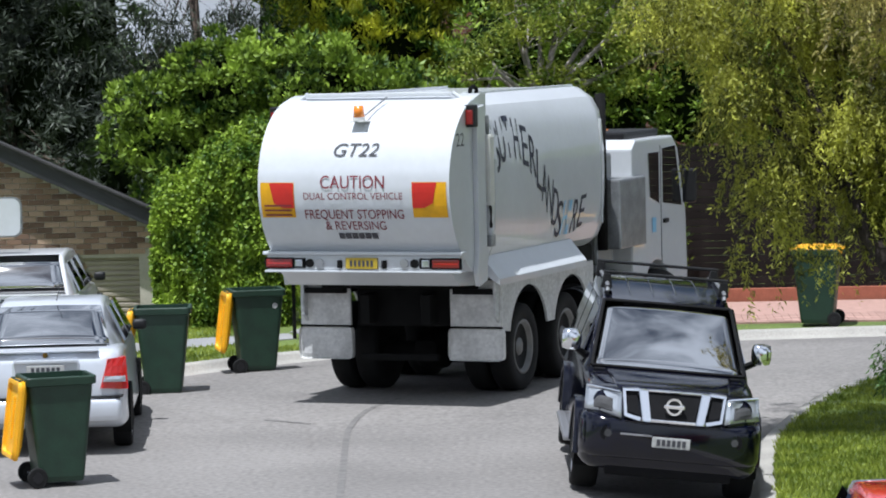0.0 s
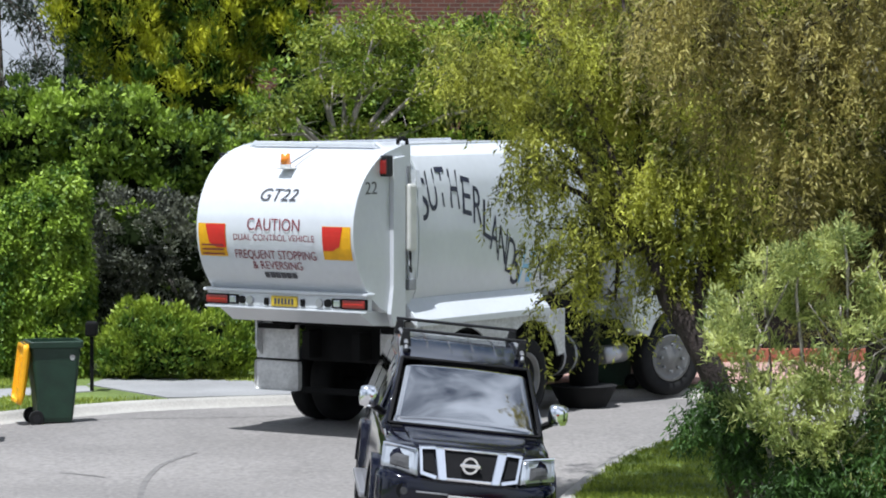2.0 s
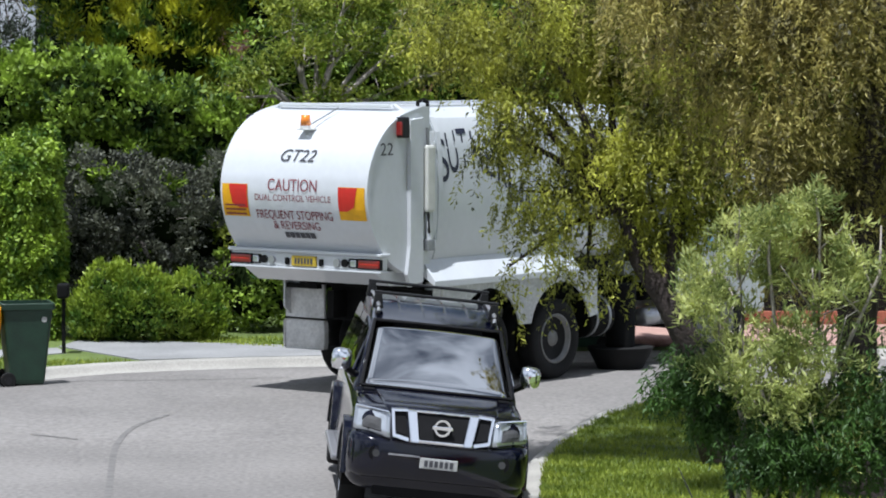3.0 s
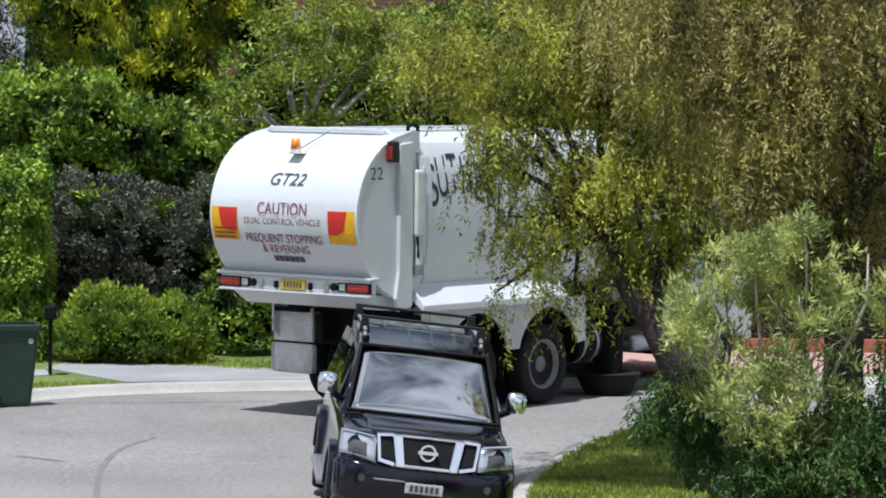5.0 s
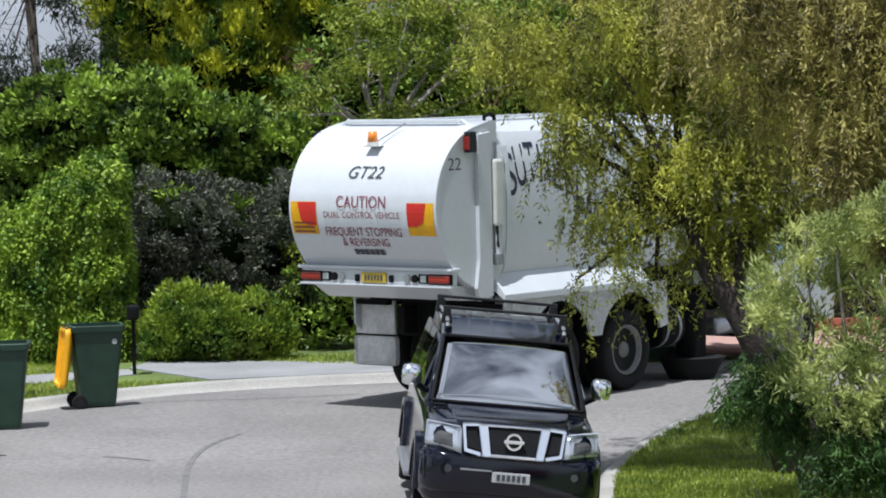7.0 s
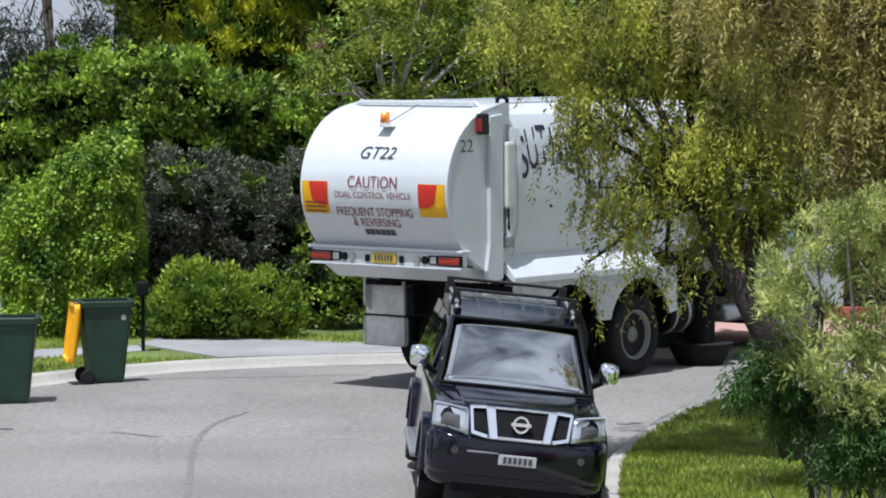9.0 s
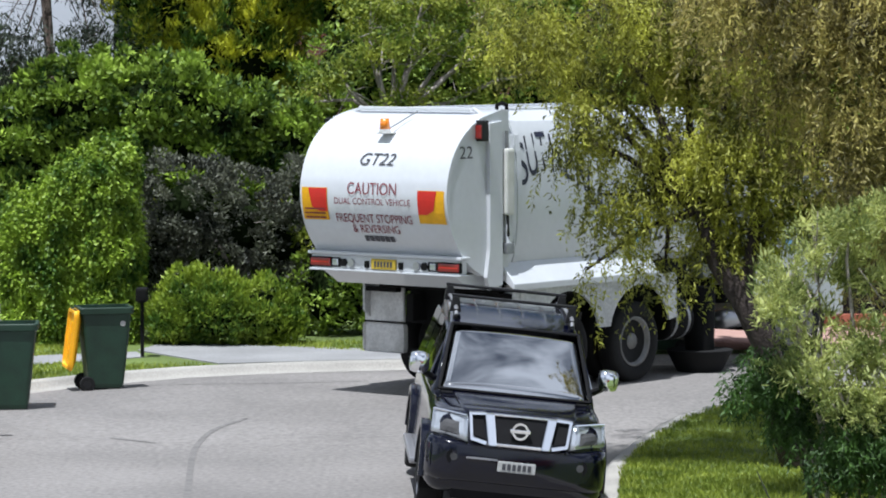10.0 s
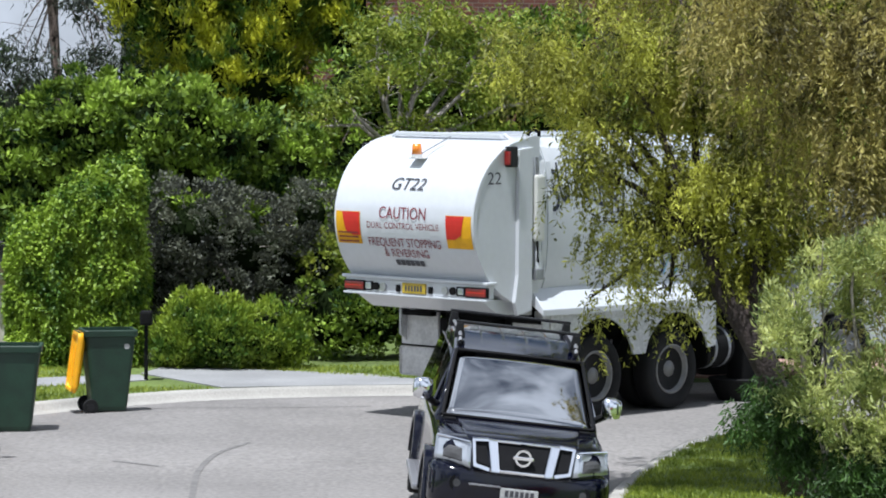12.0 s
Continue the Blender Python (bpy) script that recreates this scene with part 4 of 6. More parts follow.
def truck_thing():
    tr = empty("truck", pose(0, 0, 0), label="white street sweeper truck with rounded rear door and twin axles", category="truck")
    W_ = M["white"]
    # rear door: the curved profile carried across the width
    prof = [(door_y(z), z) for z in np.linspace(1.62, 3.68, 60)] + [(0.95, 3.68), (0.95, 1.62)]
    bm = prism(prof, -1.19, 1.19, "x")
    door = part("rear_door", bm, W_, tr, "white curved rear door", sharp=25)
    for s in (-1, 1):
        inner = [(door_y(z) + 0.0, z) for z in np.linspace(1.64, 3.66, 24)]
        edge = inner + [(y + 0.055, z) for y, z in inner[::-1]]
        part("door_edge", prism(edge, min(s * 1.185, s * 1.2), max(s * 1.185, s * 1.2), "x"), W_, door)
    part("top_lip", prism([(-0.93, 3.66), (0.93, 3.66), (0.90, 3.71), (-0.90, 3.71)], 0.52, 0.60, "y", 0.01), W_, tr)
    # flanges between the door and the body
    for y, g in ((0.95, 0.02), (1.06, 0.02)):
        part("flange", loft([(y, tank_outline(g)), (y + 0.09, tank_outline(g))]), W_, tr)
    secs = [(1.0, tank_outline()), (4.9, tank_outline())]
    for k, (y, g) in enumerate(((5.15, -0.03), (5.32, -0.12), (5.42, -0.25), (5.46, -0.42))):
        secs.append((y, [(x * (1 + g * 0.7), 2.6 + (z - 2.6) * (1 + g * 0.7)) for x, z in tank_outline()]))
    part("tank", loft(secs), W_, tr, "smooth white hopper body", sharp=24)
    for s in (-1, 1):
        for y in (1.0, 4.95):
            part("tank_seam", box(min(s * 1.2, s * 1.235), max(s * 1.2, s * 1.235), y, y + 0.03, 1.9, 3.24, 0.005), W_, tr)
        part("top_rail", box(s * 0.86 - 0.02, s * 0.86 + 0.02, 1.1, 4.9, 3.655, 3.69, 0.008), W_, tr)
    # lifting rams at the hinge line
    for s in (-1, 1):
        ram = part("ram", tube((s * 1.245, 0.88, 2.0), (s * 1.245, 0.85, 3.1), 0.04, sides=12), W_, tr)
        part("ram_rod", tube((s * 1.245, 0.85, 3.1), (s * 1.245, 0.84, 3.42), 0.022, sides=10), M["steel"], ram)
        part("ram_cover", box(min(s * 1.20, s * 1.295), max(s * 1.20, s * 1.295), 0.79, 0.95, 2.36, 3.20, 0.035), M["cream"], tr)
        part("ram_clevis", box(min(s * 1.18, s * 1.29), max(s * 1.18, s * 1.29), 0.80, 0.94, 1.88, 2.02, 0.015), M["steel"], tr)
        part("hose", limb([(s * 1.25, 0.84, 2.45), (s * 1.28, 0.82, 2.3), (s * 1.27, 0.84, 2.15), (s * 1.25, 0.88, 2.05)], [0.018] * 4, 7), M["rubber"], tr)
        lamp = part("high_lamp", box(min(s * 1.16, s * 1.30), max(s * 1.16, s * 1.30), 0.30, 0.42, 3.30, 3.56, 0.02), M["plastic"], tr)
        part("high_lens", box(min(s * 1.18, s * 1.28), max(s * 1.18, s * 1.28), 0.285, 0.32, 3.33, 3.50, 0.012), M["lens_red_dark"], lamp)
        part("lamp_bracket", box(min(s * 1.05, s * 1.24), max(s * 1.05, s * 1.24), 0.42, 0.56, 3.42, 3.46, 0.005), W_, tr)
        part("shoulder_rail", tube((s * 0.92, 0.58, 3.70), (s * 1.22, 0.62, 3.50), 0.025, sides=8), W_, tr)
        part("side_frame", prism([(0.50, 3.52), (0.76, 3.55), (0.76, 1.50), (0.50, 1.44), (0.44, 1.60), (0.50, 1.95)], min(s * 1.19, s * 1.25), max(s * 1.19, s * 1.25), "x", 0.008), W_, tr)
    part("lifting_eye", limb([(1.0, 0.95, 3.66), (1.0, 0.95, 3.73), (1.0, 1.05, 3.76), (1.0, 1.15, 3.73), (1.0, 1.15, 3.66)], [0.025] * 5, 7), M["chassis"], tr)
    # beacon
    bc = empty("beacon", pose(0, 0, 0))
    bc.parent = tr
    part("bracket", box(-0.10, 0.10, -0.10, 0.10, 3.385, 3.40, 0.005), M["white_dirty"], bc)
    part("base", tube((-0.01, -0.03, 3.40), (-0.01, -0.03, 3.44), 0.075, 0.07, 18), M["white_dirty"], bc)
    part("lens", tube((-0.01, -0.03, 3.44), (-0.01, -0.03, 3.575), 0.07, 0.055, 18), M["lens_amber"], bc, "amber beacon lens", True)
    part("stay", tube((0.04, 0.0, 3.45), (0.17, 0.40, 3.66), 0.009, sides=6), M["steel"], bc)
    # bumper beam with lamps
    bp = part("bumper", box(-1.22, 1.22, -0.06, 0.08, 1.66, 1.84, 0.02), W_, tr)
    part("bumper_top", box(-1.26, 1.26, -0.09, 0.10, 1.84, 1.88, 0.012), W_, bp)
    part("bumper_foot", box(-1.24, 1.24, -0.08, 0.08, 1.635, 1.662, 0.008), W_, bp)
    for s in (-1, 1):
        tail = part("tail_lamp", box(s * 1.05 - 0.17, s * 1.05 + 0.17, -0.085, -0.02, 1.69, 1.795, 0.02), M["lens_red_dark"], bp, "long red tail lamp")
        part("lamp_stripe", box(s * 1.05 - 0.15, s * 1.05 + 0.15, -0.088, -0.07, 1.735, 1.75, 0.003), M["lens_red"], tail)
        part("lamp_surround", box(s * 1.05 - 0.19, s * 1.05 + 0.19, -0.075, -0.03, 1.677, 1.81, 0.015), M["chassis"], tail)
        part("reverse_surround", box(s * 0.79 - 0.075, s * 0.79 + 0.075, -0.075, -0.02, 1.685, 1.805, 0.015), M["chassis"], bp)
        part("reverse_lamp", box(s * 0.80 - 0.05, s * 0.80 + 0.05, -0.085, -0.02, 1.70, 1.79, 0.015), M["lens_clear"], bp)
        part("round_lamp", tube((s * 0.66, -0.085, 1.745), (s * 0.66, -0.02, 1.745), 0.05, sides=16), M["chassis"], bp)
        part("work_lamp", tube((s * 0.535, -0.09, 1.745), (s * 0.535, -0.02, 1.745), 0.05, sides=16), M["alloy"], bp)
        part("plate_lamp", box(s * 0.28 - 0.03, s * 0.28 + 0.03, -0.09, -0.03, 1.69, 1.78, 0.012), M["chassis"], bp)
    pl = part("number_plate", box(-0.20, 0.20, -0.085, -0.055, 1.68, 1.81, 0.006), M["plate_yellow"], bp, "yellow number plate")
    bars(pl, M["ink_dark"], (0, -0.087, 1.745), 6, 0.032, 0.07, 0.02)
    part("apron", prism([(0.0, 1.64), (0.95, 1.64), (0.95, 1.42), (0.30, 1.46)], -1.08, 1.08, "x"), W_, tr)
    # reflector markers bent round the door
    for s in (-1, 1):
        def on_door(u, v, s=s, lift=0.008):
            return (s * u, door_y(v) - lift, v)
        xs, zs = (0.74, 1.165), np.linspace(2.29, 2.70, 7)
        mk = quads("reflector_marker", [on_door(x, z) for z in zs for x in xs], [(2 * i, 2 * i + 1, 2 * i + 3, 2 * i + 2) for i in range(6)], M["mark_yellow"], tr, "yellow and red rear marker plate")
        zr = np.linspace(2.40, 2.695, 6)
        quads("red_field", [on_door(x, z, lift=0.014) for z in zr for x in (0.745 + (0.16 * max(0, (2.52 - z) / 0.12) if z < 2.52 else 0) * 0, 0.985 + (z - 2.40) * 0.22 - (0.10 if z < 2.45 else 0))],
              [(2 * i, 2 * i + 1, 2 * i + 3, 2 * i + 2) for i in range(5)], M["mark_red"], mk)
        for k in range(3):
            if s < 0:
                zz = 2.31 + k * 0.055
                quads("marker_line", [on_door(x, z, lift=0.02) for z in (zz, zz + 0.02) for x in (0.78, 1.12)], [(0, 1, 3, 2)], M["ink_red"], mk)
    # lettering
    def sign(v0, lift=0.012):
        return lambda u, v: (u, door_y(v0 + v) - lift, v0 + v)
    letters("fleet_number", "GT22", 0.21, M["ink_dark"], tr, sign(3.0), "dark slanted lettering", 0.25, 0.56)
    letters("caution_text", "CAUTION", 0.215, M["ink_red"], tr, sign(2.63), "red lettering", 0, 0.80)
    letters("control_text", "DUAL CONTROL VEHICLE", 0.115, M["ink_red"], tr, sign(2.50), "red lettering", 0, 1.24)
    letters("stopping_text", "FREQUENT STOPPING", 0.155, M["ink_red"], tr, sign(2.275), "red lettering", 0, 1.24)
    letters("reversing_text", "& REVERSING", 0.145, M["ink_red"], tr, sign(2.145), "red lettering", 0, 0.76)
    for k in range(6):
        x = (k - 2.5) * 0.083
        quads("maker_mark", [(x + a, door_y(z) - 0.012, z) for z in (2.035, 2.105) for a in (-0.036, 0.036)], [(0, 1, 3, 2)], M["ink_dark"], tr)
    letters("side_number", "22", 0.22, M["ink_dark"], tr, lambda u, v: (1.1935, 0.10 + u, 3.09 + v), "dark lettering", 0, 0.25)
    # council lettering on the flank along a falling arc
    spots = [(1.18, 2.98), (1.39, 3.09), (1.62, 3.13), (1.89, 3.10), (2.15, 3.01), (2.40, 2.88), (2.62, 2.70), (2.81, 2.52), (3.01, 2.37), (3.21, 2.22), (3.38, 2.07), (3.60, 2.08), (3.76, 2.08), (3.96, 2.09), (4.21, 2.14)]
    for k, (cy, cz) in enumerate(spots):
        nxt, was = spots[min(k + 1, 14)], spots[max(k - 1, 0)]
        fall = 0.45 * (nxt[1] - was[1]) / (nxt[0] - was[0])
        tilt = -0.16 + 0.032 * k

        def on_flank(u, v, cy=cy, cz=cz, fall=fall, tilt=tilt):
            w = v - 0.24
            y, z = cy + u + tilt * w, cz + w + fall * u
            return (float(np.interp(z, FLANK_Z, FLANK_X)) + 0.007, y, z)
        letters("flank_letter", "SUTHERLANDSHIRE"[k], 0.76 - 0.012 * k, M["ink_blue"] if k in (11, 12) else M["ink_navy"], tr, on_flank, "pale blue lettering" if k in (11, 12) else "navy lettering", 0, 0.08 if k == 12 else 0.20)
    # sloping skirt above the wheels
    for s in (-1, 1):
        part("skirt", prism([(1.08, 1.76), (1.15, 1.76), (1.36, 1.50), (1.36, 1.42), (1.10, 1.60)] if s > 0 else [(-1.08, 1.76), (-1.15, 1.76), (-1.36, 1.50), (-1.36, 1.42), (-1.10, 1.60)], 0.85, 3.95, "y", 0.008), W_, tr)
        out = [(0.98, 1.45), (4.5, 1.45), (4.5, 0.86)]
        for c in AXLES[::-1]:
            out += [(c + 0.68 * math.cos(a), 0.66 + 0.68 * math.sin(a)) for a in np.linspace(0.25, math.pi - 0.25, 15)]
        out += [(1.22, 0.86), (0.98, 1.05)]
        part("wheel_guard", prism(out, min(s * 1.22, s * 1.25), max(s * 1.22, s * 1.25), "x"), M["tread_plate"], tr, "pale chequer-plate wheel-arch panel")
        part("guard_inner", prism([(1.0, 1.36), (4.2, 1.36), (4.2, 1.30), (1.0, 1.30)], min(s * 0.70, s * 1.22), max(s * 0.70, s * 1.22), "x"), M["chassis"], tr)
        x0, x1 = (s * 0.62, s * 1.28) if s > 0 else (s * 1.32, s * 0.66)
        part("mudflap_plate", box(x0, x1, 1.10, 1.15, 0.90, 1.46, 0.02), M["white_dirty"], tr, "dented dusty metal mudguard plate")
        part("mudflap_strap", box(x0, x1, 1.09, 1.12, 0.885, 0.91, 0.004), M["chassis"], tr)
        part("mudflap", box(x0 - 0.02, x1 + 0.02, 1.10, 1.14, 0.50, 0.888, 0.06), M["white_dirty"], tr, "scuffed pale mudflap")
    # chassis
    part("chassis_rail", box(-0.45, -0.33, 0.9, 8.4, 0.95, 1.30, 0.01), M["chassis"], tr)
    part("chassis_rail", box(0.33, 0.45, 0.9, 8.4, 0.95, 1.30, 0.01), M["chassis"], tr)
    part("rear_beam", box(-0.60, 0.60, 1.16, 1.30, 0.90, 1.40, 0.02), M["chassis"], tr)
    part("under_plate", box(-1.0, 1.0, 1.0, 5.2, 1.36, 1.62, 0.02), M["chassis"], tr)
    part("tow_bar", box(-0.5, 0.5, 0.98, 1.06, 0.50, 0.58, 0.01), M["chassis"], tr)
    for y in AXLES:
        part("axle", tube((-0.95, y, 0.52), (0.95, y, 0.52), 0.11, sides=12), M["chassis"], tr)
        part("differential", loft([(y - 0.28, ring_of(0.14, 0.14, 0.40, 0.66, 0.08)), (y, ring_of(0.24, 0.24, 0.30, 0.76, 0.12)), (y + 0.28, ring_of(0.14, 0.14, 0.40, 0.66, 0.08))]), M["chassis"], tr)
    wheels = []
    for y in AXLES:
        for s in (-1, 1):
            wheels.append((wheel(tr, (s * 1.04, y, TYRE + CAMBER), TYRE, 0.27, s, True, True), s * 1.04, y, 0))
    for s in (-1, 1):
        wheels.append((wheel(tr, (s * 1.06, 7.5, TYRE + CAMBER), TYRE, 0.29, s, True), s * 1.06, 7.5, 1))
    part("front_axle", tube((-0.95, 7.5, 0.50), (0.95, 7.5, 0.50), 0.08, sides=10), M["chassis"], tr)
    # between body and cab
    for s in (-1, 1):
        part("side_locker", box(min(s * 0.75, s * 1.17), max(s * 0.75, s * 1.22), 5.72, 6.80, 1.50, 2.42, 0.03), M["steel"], tr, "grey steel locker")
        part("fuel_tank", tube((s * 0.92, 4.5, 0.80), (s * 0.92, 4.98, 0.80), 0.28, sides=24), M["chassis"], tr, sharp=40)
        for y in (4.56, 4.85):
            part("tank_strap", tube((s * 0.92, y, 0.80), (s * 0.92, y + 0.05, 0.80), 0.288, sides=20), M["steel"], tr)
        part("air_tank", tube((s * 0.85, 6.05, 1.05), (s * 0.85, 6.55, 1.05), 0.13, sides=14), M["chassis"], tr, smooth=True)
        part("air_tank", tube((s * 0.88, 6.05, 0.70), (s * 0.88, 6.6, 0.70), 0.13, sides=14), M["alloy"], tr, smooth=True)
        br = part("brush_motor", tube((s * 0.98, 5.42, 0.32), (s * 0.98, 5.42, 1.2), 0.20, 0.22, 18), M["chassis"], tr, "black side-brush motor housing", sharp=40)
        part("brush_dish", tube((s * 0.98, 5.42, 0.03), (s * 0.98, 5.42, 0.34), 0.30, 0.46, 24), M["rubber"], br, sharp=40)
        part("brush_arm", limb([(s * 0.5, 5.1, 1.1), (s * 0.75, 5.2, 1.15), (s * 0.98, 5.42, 1.05)], [0.05] * 3, 7), M["chassis"], tr)
    part("engine_box", box(-0.95, 0.95, 5.55, 6.2, 1.3, 2.75, 0.04), M["steel"], tr)
    part("exhaust_pipe", tube((1.0, 5.62, 1.5), (1.0, 5.62, 3.55), 0.07, sides=14), M["chassis"], tr, smooth=True)
    part("air_intake", tube((0.80, 5.85, 2.6), (0.80, 5.85, 3.1), 0.16, 0.19, 16), M["steel"], tr, smooth=True)
    # cab
    side = [(6.28, 1.05), (6.28, 2.78), (6.45, 2.90), (8.05, 2.90), (8.30, 2.72), (8.62, 1.85), (8.66, 1.0), (8.60, 0.62), (7.98, 0.62)]
    side += [(7.3 + 0.64 * math.cos(a), 0.60 + 0.64 * math.sin(a)) for a in np.linspace(0.1, math.pi - 0.5, 12)]
    part("cab", prism(side, -1.13, 1.13, "x", 0.03), W_, tr, "white forward-control cab")
    for s in (-1, 1):
        x = s * 1.142
        part("quarter_window", patch([(x, 7.0, 2.10), (x, 7.40, 2.0), (x, 7.40, 2.70), (x, 6.95, 2.70)] if s > 0 else [(x, 7.40, 2.0), (x, 7.0, 2.10), (x, 6.95, 2.70), (x, 7.40, 2.70)], 0.02, 3, 3), M["dark_glass"], tr)
        part("door_window", patch([(x, 7.56, 2.0), (x, 8.40, 1.92), (x, 8.14, 2.76), (x, 7.56, 2.74)] if s > 0 else [(x, 8.40, 1.92), (x, 7.56, 2.0), (x, 7.56, 2.74), (x, 8.14, 2.76)], 0.02, 3, 3), M["dark_glass"], tr)
        part("door_seam", box(min(x, x - s * 0.01), max(x, x - s * 0.01), 7.485, 7.497, 1.2, 2.78), M["steel"], tr)
        part("door_grip", box(min(s * 1.13, s * 1.17), max(s * 1.13, s * 1.17), 7.58, 7.74, 1.72, 1.78, 0.01), M["plastic"], tr)
        part("crest", box(min(x, x + s * 0.004), max(x, x + s * 0.004), 7.08, 7.24, 1.62, 1.82), M["ink_blue"], tr)
        part("mirror_arm", tube((s * 1.10, 8.3, 2.5), (s * 1.22, 8.5, 2.42), 0.018, sides=7), M["plastic"], tr)
        part("mirror", box(s * 1.22 - 0.10, s * 1.22 + 0.10, 8.48, 8.56, 1.95, 2.42, 0.03), M["plastic"], tr)
        part("cab_step", box(min(s * 0.85, s * 1.14), max(s * 0.85, s * 1.14), 7.98, 8.5, 0.45, 0.62, 0.02), M["lens_red_dark"], tr)
    part("windscreen", patch([(1.0, 8.665, 1.80), (-1.0, 8.665, 1.80), (-0.95, 8.33, 2.72), (0.95, 8.33, 2.72)], 0.02, 4, 3), M["dark_glass"], tr)
    part("roof_beacon", tube((0.4, 7.3, 2.90), (0.4, 7.3, 3.02), 0.08, 0.06, 14), M["lens_amber"], tr)
    part("roof_pod", box(-0.7, 0.95, 6.5, 8.0, 2.90, 3.0, 0.03), M["plastic"], tr, "dark roof-top cooler")
    for ob in tr.children:
        if ob.name.split(".")[0] in ("cab", "quarter_window", "door_window", "door_seam", "door_grip", "crest", "mirror_arm", "mirror", "cab_step", "windscreen", "roof_beacon", "roof_pod"):
            ob.location.y += 0.2
    return tr, wheels


truck, truck_wheels = truck_thing()
TRUCK_ROWS = [
    # seconds, x, y, heading
    (0.0, -2.672, 38.985, -19.2), (0.5, -2.479, 39.62, -23.6), (1.0, -2.184, 40.38, -27.2), (1.5, -1.754, 41.077, -31.2), (2.0, -1.309, 41.66, -34.7), (2.5, -0.951, 41.95, -37.7),
    (3.0, -0.725, 42.12, -39.4), (3.3, -0.708, 42.14, -39.4), (4.0, -0.706, 42.15, -39.3), (7.5, -0.704, 42.15, -39.3), (10.9, -0.700, 42.16, -39.3), (11.5, -0.605, 42.24, -40.2), (12.0, -0.378, 42.45, -42.6)]

# ---------- vehicles and bins at the kerb ----------
suv(pose(0.615, 31.55, -0.085, 0.9, 6.2, 2.6) @ Matrix.Diagonal((0.965, 1, 1, 1)))
sedan(pose(-5.84, 35.35, 0, 0, 0, 5.5), "silver", "silver sedan seen from behind, parked at the kerb", 0.14)
sedan(pose(-7.58, 43.7, 0.11, 0, 0, 4), "pearl", "white wagon with dark windows parked on the footpath", -0.02, True)
sedan(pose(2.24, 24.1, -0.055, 0, 0, 182), "red_paint", "glossy red car parked at the kerb")
wheelie_bin(pose(-5.38, 33.2, 0.0, 0, 0, 20), "green wheelie bin, yellow lid hanging open, near the silver sedan")
wheelie_bin(pose(-5.32, 41.2, 0.0, 0, 0, 5), "green wheelie bin, yellow lid hanging open, out on the road")
kerb_bin = wheelie_bin(pose(-4.42, 43.75, 0.0, 0, 0, 14), "green wheelie bin, yellow lid hanging open, against the kerb")
part("sticker", tube((0.20, -0.274, 0.84), (0.20, -0.262, 0.84), 0.035, sides=16), M["plate_white"], kerb_bin, "small white sticker")


